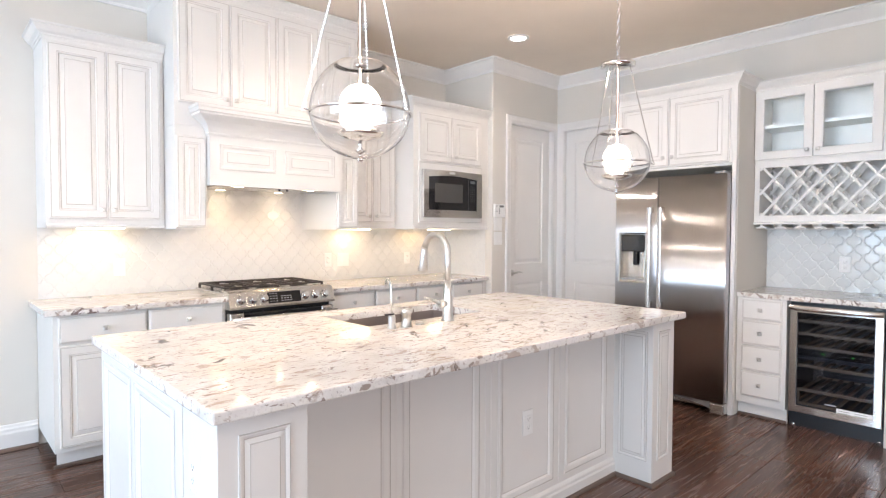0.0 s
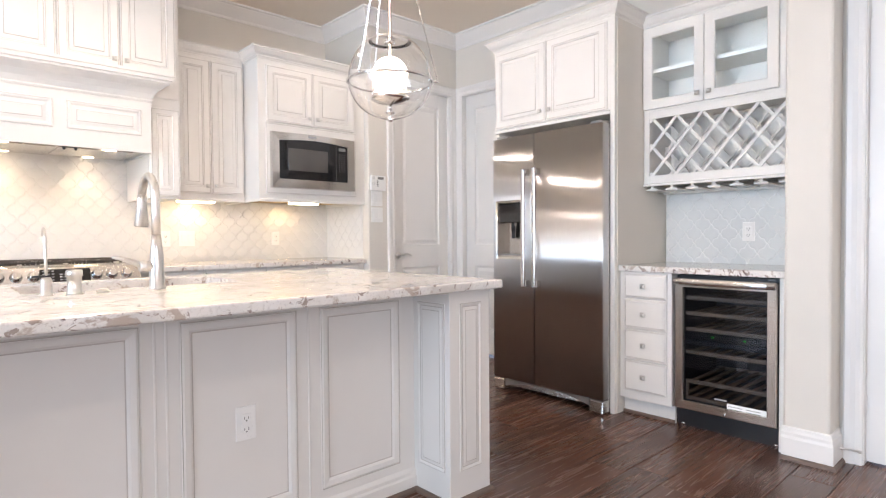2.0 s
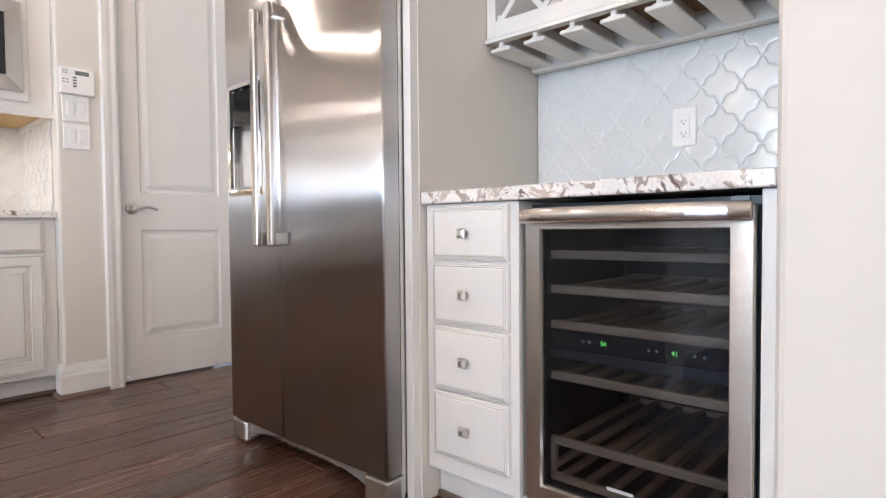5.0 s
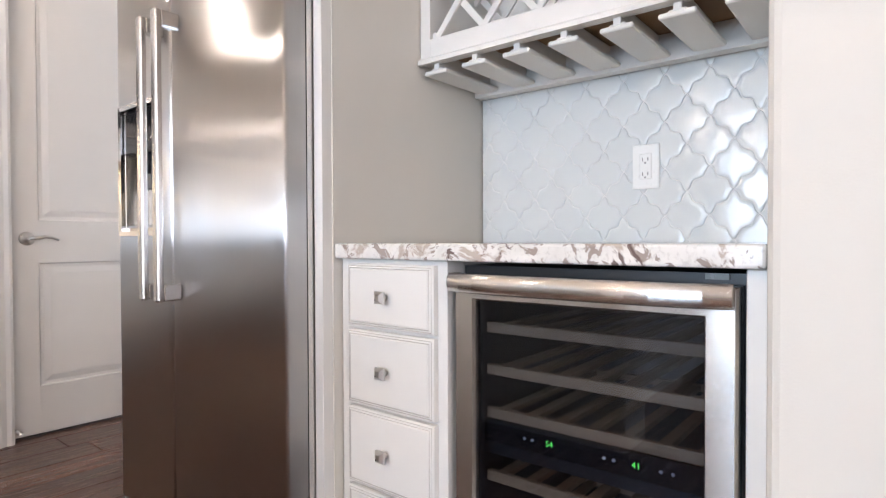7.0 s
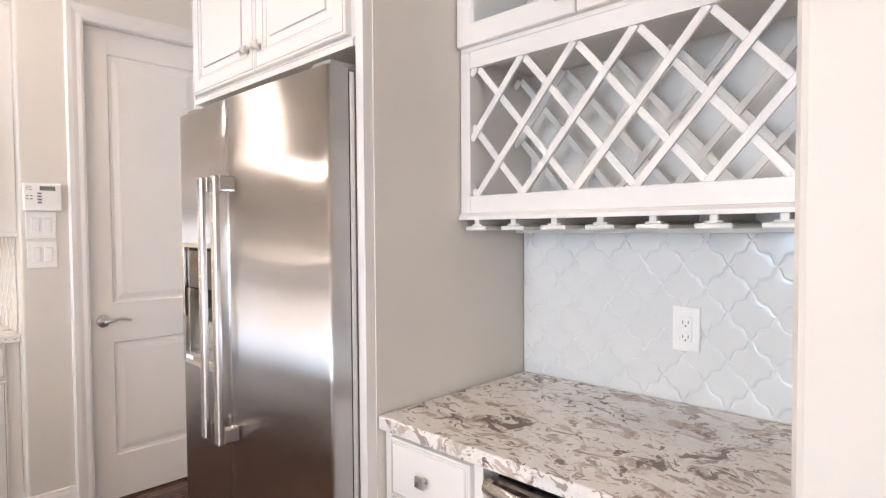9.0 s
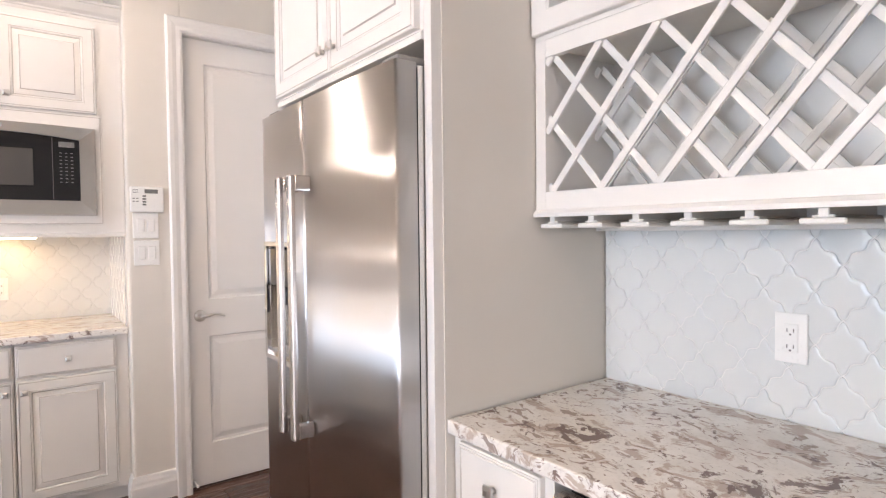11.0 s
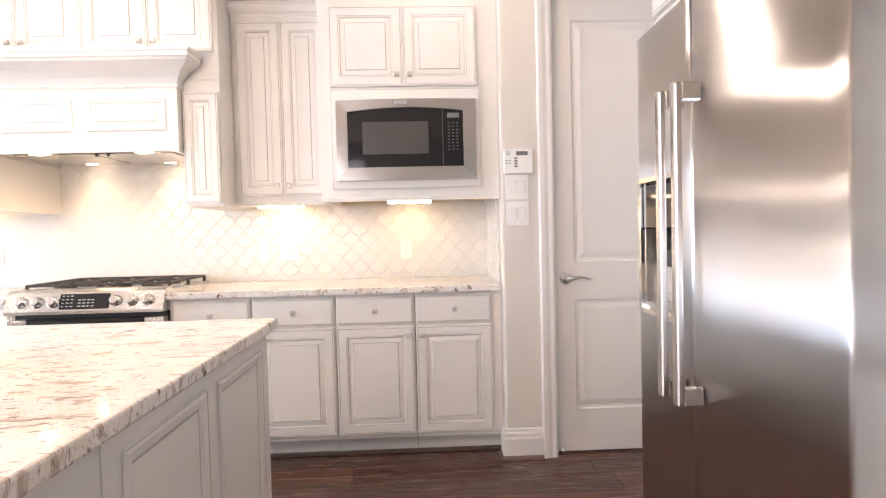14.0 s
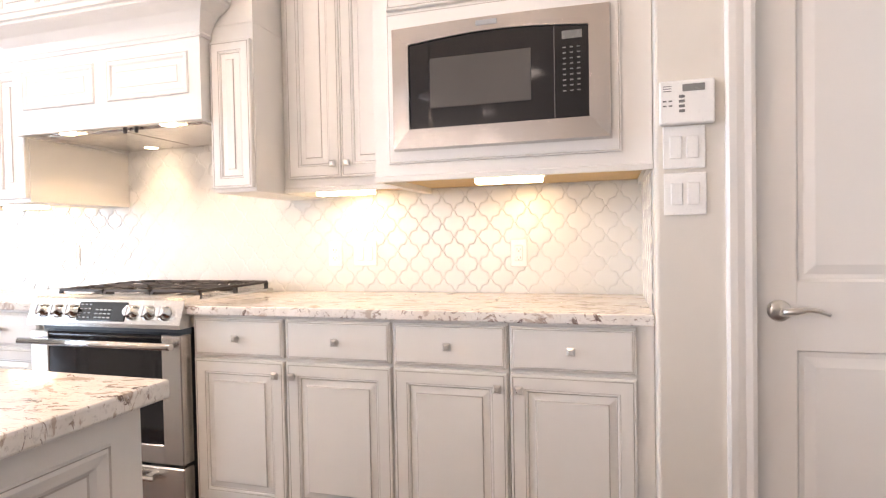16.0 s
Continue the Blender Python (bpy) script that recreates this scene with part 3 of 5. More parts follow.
w = 2.60 - 1.955
upper_cabinet("wall_cabinet", 1.955, 2.600, UPPER, 1.365, 2.470, [(1.972, 2.272, 1.42, 2.440, 2.24), (2.275, 2.575, 1.42, 2.440, 2.307)],
              "tall white glazed wall cabinet with two doors", [(0, 0.34), (0, 0), (w, 0)])
w = 4.50 - 3.977
upper_cabinet("wall_cabinet", 3.977, 4.500, UPPER, 1.365, 2.415, [(4.005, 4.248, 1.42, 2.385, 4.218), (4.251, 4.494, 1.42, 2.385, 4.281)],
              "tall white glazed wall cabinet with two doors", [(0.0, 0), (w, 0)])
# microwave cabinet, deeper than its neighbours
MWY = 3.965
cab = upper_cabinet("microwave_cabinet", 4.502, 5.428, MWY, 1.365, 2.415, [(4.560, 4.937, 1.955, 2.365, 4.905), (4.940, 5.317, 1.955, 2.365, 4.972)],
                    "deep white glazed cabinet holding a microwave oven", [(0, 0.256), (0, 0), (0.926, 0)])
part(cab, "trim_panel", Shape().panel(0.055, 0.835, 1.425, 1.945, [(0, 0, 0), (0, -0.010, 0), (0.004, -0.012, 1), (0.007, -0.011, 0), (0.01, -0.012, 0)]), [PAINT, GLAZE])

# hood tower: upper doors, spice pull-outs, mantel hood
TOWER = 4.02
cab = thing("hood_cabinet", on_range_wall(2.605, TOWER), "tall white glazed cabinet tower over the range hood", "cabinet", "upper cabinets on the range wall")
dep = Y_RANGE - TOWER - 0.002
part(cab, "body", Shape().box(0, 1.37, 0, dep, 2.02, 2.90, 0.001), PAINT)
cabinet_crown(cab, [(0, dep), (0, 0), (1.37, 0), (1.37, dep)], 2.885)
part(cab, "frieze", Shape().box(-0.003, 1.373, -0.003, dep, 2.852, 2.895), PAINT)
for i in range(4):
    a = 0.022 + i * 0.332
    front(cab, "door", a, a + 0.328, 2.165, 2.850, (a + (0.296 if i % 2 == 0 else 0.032), 2.215))
for x0, nm in ((0.0, "spice_cabinet"), (1.175, "spice_cabinet")):
    sp = thing(nm, on_range_wall(2.605 + x0, TOWER), "narrow white glazed spice pull-out beside the hood", "cabinet", "spice pull-outs")
    part(sp, "body", Shape().box(0, 0.195, 0, dep, 1.36, 2.019, 0.001), PAINT)
    front(sp, "door", 0.006, 0.189, 1.375, 1.952, None, raised(0.048))
hood = thing("range_hood", on_range_wall(2.80, 3.955), "white mantel range hood with two panels and lamps", "range hood")
hw = 0.98
s = Shape().box(0, hw, 0, 0.02, 1.645, 1.99).box(0, 0.02, 0.02, 0.60, 1.645, 2.0).box(hw - 0.02, hw, 0.02, 0.60, 1.645, 2.0).box(0.02, hw - 0.02, 0.02, 0.60, 1.985, 2.0)
part(hood, "box", s, PAINT)
for a, b in ((0.060, 0.455), (0.522, 0.925)):
    part(hood, "panel", Shape().panel(a, b, 1.748, 1.915, INSET, -0.001), [PAINT, GLAZE])
MANTEL = [(0, 1.965), (0.006, 1.965), (0.010, 1.975), (0.006, 1.982), (0.010, 1.990), (0.020, 2.010), (0.045, 2.038), (0.080, 2.058), (0.094, 2.068), (0.094, 2.078), (0.104, 2.082), (0.104, 2.100), (0.110, 2.104), (0.110, 2.118), (0, 2.118)]
part(hood, "mantel_shelf", Shape().sweep([(o, 1.965 + (u - 1.965) * 1.15) for o, u in MANTEL], [(0, 0.06), (0, 0), (hw, 0), (hw, 0.06)]), PAINT)
s = Shape().box(0.03, hw - 0.03, 0.03, 0.60, 1.655, 1.672)
s.box(0.08, hw * 0.5 - 0.01, 0.10, 0.52, 1.648, 1.656, 0.002).box(hw * 0.5 + 0.01, hw - 0.08, 0.10, 0.52, 1.648, 1.656, 0.002)
part(hood, "liner", s, STEELH, label="steel hood liner")
for x, y in ((0.22, 0.07), (0.76, 0.07), (0.26, 0.50), (0.72, 0.50)):
    part(hood, "lamp", Shape().lathe([(0.032, 0), (0.032, 0.01)], pose(x, y, 1.6475), 20), PUCK)
for x in (0.52, 0.58):
    part(hood, "switch", Shape().lathe([(0.007, 0), (0.009, 0.02)], pose(x, 0.085, 1.634), 10), BLACK)
for x, y in ((0.22, 0.10), (0.76, 0.10), (0.26, 0.50), (0.72, 0.50)):
    lamp("hood_lamp_light", "SPOT", look((2.80 + x, 3.955 + y, 1.63), (2.80 + x, 3.955 + y + 0.0 if y > 0.3 else 3.955 + y + 0.30, 0.9)), 2.4 if y > 0.3 else 3.6, WARM, 0.03, None, 115)

for x0, x1, y in ((2.14, 2.40, 4.40), (4.06, 4.32, 4.36), (4.83, 5.07, 4.13)):
    t = thing("under_cabinet_light", pose(0, 0, 0), "slim under-cabinet lamp glowing warm white", "lamp", "under-cabinet lamps")
    part(t, "housing", Shape().box(x0 - 0.01, x1 + 0.01, y - 0.04, y + 0.04, 1.378, 1.389, 0.002), PLASTIC)
    part(t, "diffuser", Shape().box(x0, x1, y - 0.032, y + 0.032, 1.358, 1.378, 0.004), STRIP)
for x, y in ((2.27, 4.46), (4.19, 4.46), (4.95, 4.42)):
    lamp("under_cabinet_glow_light", "SPOT", look((x, y, 1.352), (x, y + 0.10, 0.9)), 1.35, (1.0, 0.69, 0.31), 0.04, None, 165)

# ---------- microwave ----------
mw = thing("microwave_oven", on_range_wall(4.584, MWY - 0.012), "built-in steel microwave oven with black glass door", "microwave")
W0, Z0, Z1 = 0.726, 1.466, 1.890
s = Shape()
n = 12
inner = [(0.062, 1.536), (0.658, 1.536)] + [(0.658 - i / n * 0.596, 1.822 + 0.020 * math.sin(math.pi * i / n)) for i in range(n + 1)]
outer = [(0, Z0), (W0, Z0)] + [(W0 - i / n * W0, Z1 - 0.006 + 0.006 * math.sin(math.pi * i / n)) for i in range(n + 1)]
vi = [s.bm.verts.new((x, -0.026, z)) for x, z in inner]
vo = [s.bm.verts.new((x * 0.986 + 0.005, -0.028, z + (0.005 if z < 1.7 else -0.005))) for x, z in outer]
vb = [s.bm.verts.new((x, -0.004, z)) for x, z in outer]
vc = [s.bm.verts.new((x, 0.0, z)) for x, z in outer]
for A, B in ((vi, vo), (vo, vb), (vb, vc)):
    for i in range(len(A)):
        s.bm.faces.new((A[i], A[(i + 1) % len(A)], B[(i + 1) % len(A)], B[i]))
part(mw, "trim_kit", s, POLISHED, label="brushed steel trim frame")
s = Shape()
s.bm.faces.new([s.bm.verts.new((x, -0.018, z)) for x, z in inner])
part(mw, "door", s, BLACKGLASS)
part(mw, "window", Shape().box(0.137, 0.478, -0.0215, -0.017, 1.602, 1.770, 0.003), WINDOWGREY)
s = Shape().box(0.550, 0.553, -0.0205, -0.017, 1.540, 1.832)
part(mw, "control_seam", s, SLOT)
part(mw, "display", Shape().box(0.576, 0.638, -0.0205, -0.017, 1.785, 1.810), LCD)
s = Shape()
for r in range(9):
    for c in range(3):
        s.box(0.578 + c * 0.022, 0.588 + c * 0.022, -0.0206, -0.0175, 1.620 + r * 0.017, 1.624 + r * 0.017)
tagged(part(mw, "keypad_print", s, LCD), kind="stuff")
part(mw, "badge", Shape().box(0.30, 0.37, -0.0305, -0.024, 1.858, 1.874, 0.001), PRINT)

# ---------- range ----------
rg = thing("gas_range", on_range_wall(2.907, 3.925), "steel slide-in gas range with black grates", "range")
s = Shape().box(0.0, 0.778, 0.05, 0.62, 0.02, 0.905)
part(rg, "body", s, BLACK)
s = Shape()
prof = [(0.10, 0.948), (0.030, 0.944), (0.012, 0.935), (-0.022, 0.842), (-0.020, 0.826), (0.06, 0.826)]
a = [s.bm.verts.new((-0.006, y, z)) for y, z in prof]
b = [s.bm.verts.new((0.784, y, z)) for y, z in prof]
for i in range(6):
    s.bm.faces.new((a[i], a[(i + 1) % 6], b[(i + 1) % 6], b[i]))
s.bm.faces.new(a)
s.bm.faces.new(b[::-1])
part(rg, "control_panel", s, STEELR)
slope = math.degrees(math.atan2(0.034, 0.093))
for x in (0.075, 0.155, 0.235, 0.545, 0.625, 0.705):
    s = Shape().lathe([(0.030, 0), (0.030, 0.006), (0.024, 0.010), (0.022, 0.030), (0.018, 0.036)], None, 24)
    s.box(-0.004, 0.004, -0.022, 0.022, 0.030, 0.040, 0.002)
    part(rg, "knob", s, CHROME, pose(x, -0.006, 0.886, 90 - slope + 0))
s = Shape().box(-0.125, 0.125, -0.003, 0.004, -0.040, 0.040, 0.004)
part(rg, "display", s, BLACKGLASS, pose(0.388, -0.0065, 0.888, -slope))
s = Shape()
for r in range(4):
    for c in range(3):
        s.box(-0.112 + c * 0.022, -0.100 + c * 0.022, -0.005, -0.002, -0.028 + r * 0.018, -0.024 + r * 0.018)
for r in range(3):
    for c in range(4):
        s.box(-0.03 + c * 0.022, -0.016 + c * 0.022, -0.005, -0.002, -0.028 + r * 0.016, -0.023 + r * 0.016)
tagged(part(rg, "display_print", s, PRINT, pose(0.388, -0.0065, 0.888, -slope)), kind="stuff")
s = Shape().box(0.0, 0.095, -0.012, 0.05, 0.285, 0.800, 0.004).box(0.683, 0.778, -0.012, 0.05, 0.285, 0.800, 0.004).box(0.093, 0.685, -0.012, 0.05, 0.285, 0.36, 0.003)
part(rg, "oven_door", s, STEELR)
part(rg, "oven_glass", Shape().box(0.09, 0.688, -0.006, 0.05, 0.355, 0.800, 0.002), BLACKGLASS)
s = Shape().tube([(0.0, -0.062, 0.765), (0.778, -0.062, 0.765)], 0.014, 16)
s.box(0.03, 0.06, -0.06, -0.01, 0.753, 0.777, 0.004).box(0.718, 0.748, -0.06, -0.01, 0.753, 0.777, 0.004)
part(rg, "handle", s, STEELH)
part(rg, "drawer", Shape().box(0, 0.778, -0.012, 0.05, 0.075, 0.272, 0.005), STEELR)
s = Shape().tube([(0.12, -0.042, 0.235), (0.66, -0.042, 0.235)], 0.011, 12).box(0.14, 0.17, -0.04, -0.01, 0.226, 0.244).box(0.61, 0.64, -0.04, -0.01, 0.226, 0.244)
part(rg, "drawer_handle", s, STEELH)
part(rg, "cooktop", Shape().box(-0.004, 0.782, 0.09, 0.63, 0.905, 0.930, 0.006), STEELR)
for bx, by, br in ((0.15, 0.22, 0.045), (0.15, 0.47, 0.035), (0.39, 0.35, 0.055), (0.63, 0.22, 0.05), (0.63, 0.47, 0.035)):
    part(rg, "burner", Shape().lathe([(br, 0), (br, 0.012), (br * 0.75, 0.014), (br * 0.72, 0.022), (br * 0.3, 0.024)], pose(bx, by, 0.929), 20), IRON)
for gx in (0.012, 0.265, 0.518):
    s = Shape()
    gw = 0.248
    for x in (0.0, gw - 0.014):
        s.box(gx + x, gx + x + 0.014, 0.115, 0.605, 0.955, 0.968, 0.003)
    for y in (0.115, 0.353, 0.591):
        s.box(gx, gx + gw, y, y + 0.014, 0.955, 0.968, 0.003)
    for y in (0.20, 0.27, 0.43, 0.51):
        s.box(gx, gx + 0.09, y, y + 0.010, 0.957, 0.970, 0.003).box(gx + gw - 0.09, gx + gw, y, y + 0.010, 0.957, 0.970, 0.003)
    for x in (0.07, 0.17):
        s.box(gx + x, gx + x + 0.010, 0.12, 0.22, 0.957, 0.970, 0.003).box(gx + x, gx + x + 0.010, 0.50, 0.60, 0.957, 0.970, 0.003)
    for x in (0.0, gw - 0.014):
        for y in (0.115, 0.353, 0.591):
            s.box(gx + x, gx + x + 0.014, y, y + 0.014, 0.928, 0.957)
    part(rg, "grate", s, IRON, label="black cast iron grate")

# ---------- island ----------
isl = thing("kitchen_island", pose(0, 0, 0), "white glazed kitchen island with raised panels and corner posts", "kitchen island")
IX0, IX1, IY0, IY1 = 1.965, 4.480, 1.672, 2.912
BOARD, POST_L, POST_R = 1.920, 2.222, 4.245
s = Shape().box(IX0 + 0.02, IX1 - 0.02, BOARD + 0.002, IY1 - 0.012, 0.0, 0.70).box(IX0 + 0.02, IX1 - 0.02, BOARD + 0.002, 2.33, 0.70, 0.879).box(IX0 + 0.02, 2.88, 2.33, IY1 - 0.012, 0.70, 0.879).box(3.73, IX1 - 0.02, 2.33, IY1 - 0.012, 0.70, 0.879).box(2.88, 3.73, 2.82, IY1 - 0.012, 0.70, 0.879)
part(isl, "body", s, PAINT)
FRAMEP = [(0, -0.001, 0), (0.003, -0.005, 1), (0.006, -0.003, 0), (0.012, -0.006, 0), (0.030, -0.003, 0), (0.038, 0.004, 1), (0.042, 0.005, 0)]


def board(name, m, w, h, cells, z0=0.0, thick=0.02):
    """A panelled face: local x along the face, front towards -y; cells are (x0, x1, z0, z1)."""
    s = Shape()
    zs0, zs1 = cells[0][2], cells[0][3]
    x = 0.0
    for a, b, _, _ in cells:
        s.box(x, a, -thick, 0, zs0, zs1)
        x = b
    s.box(x, w, -thick, 0, zs0, zs1)
    s.box(0, w, -thick, 0, z0, zs0).box(0, w, -thick, 0, zs1, h)
    for a, b, c, d in cells:
        s.panel(a, b, c, d, [(i, y - thick + 0.0, k) for i, y, k in FRAMEP] + [(0.0425, -thick + 0.005, 0)])
    return part(isl, name, s, [PAINT, GLAZE], m)


xs = [(2.275, 2.69), (2.745, 3.165), (3.28, 3.69), (3.785, 4.165)]
board("front_board", pose(POST_L, BOARD, 0), POST_R - POST_L, 0.879, [(a - POST_L, b - POST_L, 0.135, 0.835) for a, b in xs])
s = Shape()
for x in (2.718, 3.205, 3.24, 3.738):
    s.box(x - 0.004, x + 0.004, BOARD - 0.023, BOARD - 0.019, 0.11, 0.879, 0.0015)
tagged(part(isl, "stile_bead", s, PAINT), kind="stuff")
part(isl, "base_mould", Shape().sweep([(0, 0), (0.014, 0), (0.014, 0.062), (0.009, 0.070), (0.009, 0.084), (0.003, 0.096), (0, 0.1)], [(POST_L, BOARD - 0.02), (POST_R, BOARD - 0.02)]), PAINT)
for x0, x1 in ((IX0, POST_L), (POST_R, IX1)):
    s = Shape()
    s.box(x0, x1, IY0, BOARD + 0.005, 0.0, 0.879, 0.002)
    s.panel(x0 + 0.055, x1 - 0.055, 0.13, 0.825, [(0, 0.001, 0), (0.0, -0.004, 1), (0.003, -0.006, 0), (0.008, -0.005, 0), (0.014, -0.002, 1), (0.017, -0.001, 0), (0.030, -0.004, 1), (0.033, -0.005, 0)], IY0)
    p = part(isl, "post", s, [PAINT, GLAZE])
for x, rz in ((POST_L, 90), (POST_R, -90)):
    s = Shape().panel(-0.085, 0.085, 0.13, 0.825, [(0, 0.001, 0), (0.0, -0.004, 1), (0.003, -0.006, 0), (0.008, -0.005, 0), (0.014, -0.002, 1), (0.017, -0.001, 0), (0.030, -0.004, 1), (0.033, -0.005, 0)])
    part(isl, "post_panel", s, [PAINT, GLAZE], pose(x, 1.784, 0, 0, 0, rz))
board("end_board", pose(IX1 - 0.018, BOARD + 0.006, 0, 0, 0, 90), IY1 - BOARD - 0.006, 0.879, [(0.06, 0.45, 0.13, 0.83), (0.52, 0.92, 0.13, 0.83)])
board("end_board", pose(IX0 + 0.018, IY1, 0, 0, 0, -90), IY1 - BOARD - 0.006, 0.879, [(0.05, 0.44, 0.13, 0.83), (0.50, 0.92, 0.13, 0.83)])
for x0 in (2.005, 2.618, 3.231, 3.844):
    s = Shape().panel(x0 + 0.003, x0 + 0.603, 0.13, 0.86, raised(0.06))
    part(isl, "door", s, [PAINT, GLAZE], pose(IX0 + IX1, IY1 - 0.012, 0, 0, 0, 180))
sh = Shape().sweep([(0, 0), (0.016, 0), (0.015, 0.010), (0.010, 0.017), (0, 0.020)], [(IX0, IY1), (IX0, IY0), (POST_L, IY0), (POST_L, BOARD - 0.032), (POST_R, BOARD - 0.032), (POST_R, IY0), (IX1, IY0), (IX1, IY1)])
part(isl, "shoe", sh, SHOE)
SX0, SX1, SY0, SY1 = 2.93, 3.69, 2.38, 2.79
slab_top("granite_countertop", 1.935, 4.512, 1.620, 2.955, "polished white granite island top with brown flecks", (SX0, SX1, SY0, SY1))
sk = thing("sink", pose(0, 0, 0), "undermount steel sink set into the island top", "sink")
s = Shape()
rings = [(SX0 - 0.015, SX1 + 0.015, SY0 - 0.015, SY1 + 0.015, 0.878), (SX0 - 0.003, SX1 + 0.003, SY0 - 0.003, SY1 + 0.003, 0.878), (SX0 + 0.004, SX1 - 0.004, SY0 + 0.004, SY1 - 0.004, 0.73), (SX0 + 0.03, SX1 - 0.03, SY0 + 0.03, SY1 - 0.03, 0.706)]
lo = [[s.bm.verts.new(p) for p in ((a, c, z), (b, c, z), (b, d, z), (a, d, z))] for a, b, c, d, z in rings]
for A, B in zip(lo, lo[1:]):
    for i in range(4):
        s.bm.faces.new((A[i], A[(i + 1) % 4], B[(i + 1) % 4], B[i]))
s.bm.faces.new(lo[-1])
part(sk, "bowl", s, SINK)
part(sk, "drain", Shape().lathe([(0.04, 0), (0.04, 0.003), (0.03, 0.001)], pose(3.31, 2.61, 0.7065), 20), CHROME)

fx, fy = 3.322, 2.270
fc = thing("faucet", pose(fx, fy, 0.915), "tall brushed nickel pull-down kitchen faucet", "faucet")
s = Shape().lathe([(0.031, 0), (0.031, 0.006), (0.026, 0.014), (0.025, 0.10), (0.021, 0.15), (0.0165, 0.20)], None, 24)
pts = [(0, 0, 0.19), (0, 0, 0.28), (0, 0.002, 0.325)]
for i in range(11):
    a = math.pi * i / 10 * 0.92
    pts.append((0, 0.088 - 0.088 * math.cos(a), 0.335 + 0.088 * math.sin(a)))
s.tube(pts, 0.0155, 14)
part(fc, "body", s, NICKEL)
e = Vector(pts[-1])
d = Vector((0, 0.12, -1)).normalized()
part(fc, "spray_head", Shape().tube([e, e + d * 0.02, e + d * 0.05, e + d * 0.12, e + d * 0.125], 0.016, 16, 0, [0.0165, 0.019, 0.019, 0.027, 0.024]), NICKEL)
s = Shape().tube([(-0.015, 0, 0.085), (-0.058, 0.0, 0.085)], 0.019, 16)
s.tube([(-0.045, 0, 0.085), (-0.075, 0.0, 0.100), (-0.115, 0.0, 0.115), (-0.145, 0, 0.122)], 0.008, 10, 0, [0.012, 0.010, 0.009, 0.006])
part(fc, "lever", s, NICKEL)
sd = thing("soap_dispenser", pose(3.062, 2.270, 0.915), "short round nickel soap dispenser on the island", "soap dispenser")
part(sd, "body", Shape().lathe([(0.026, 0), (0.026, 0.006), (0.022, 0.010), (0.022, 0.058), (0.025, 0.060), (0.025, 0.078), (0.022, 0.082)], None, 20), NICKEL)
wf = thing("water_filter_tap", pose(2.984, 2.277, 0.915), "slim nickel filtered water tap with black lever", "faucet")
s = Shape().lathe([(0.021, 0), (0.021, 0.004), (0.017, 0.008), (0.017, 0.05), (0.012, 0.06)], None, 20)
pts = [(0, 0, 0.055), (0, 0.002, 0.13), (0, 0.006, 0.19), (0, 0.016, 0.215), (0, 0.032, 0.222), (0, 0.044, 0.212), (0, 0.047, 0.195)]
s.tube(pts, 0.005, 10)
part(wf, "body", s, NICKEL)
part(wf, "lever", Shape().box(-0.04, 0.012, -0.006, 0.006, 0.060, 0.067, 0.003), BLACK)
ab = thing("air_gap_button", pose(3.148, 2.276, 0.915), "flat round nickel air switch button on granite", "button")
part(ab, "cap", Shape().lathe([(0.022, 0), (0.022, 0.004), (0.016, 0.008), (0.014, 0.012)], None, 20), NICKEL)

# ---------- pendants ----------
PEND = [(2.478, 1.784, 1.577, 45), (4.037, 1.778, 1.545, 75.6)]


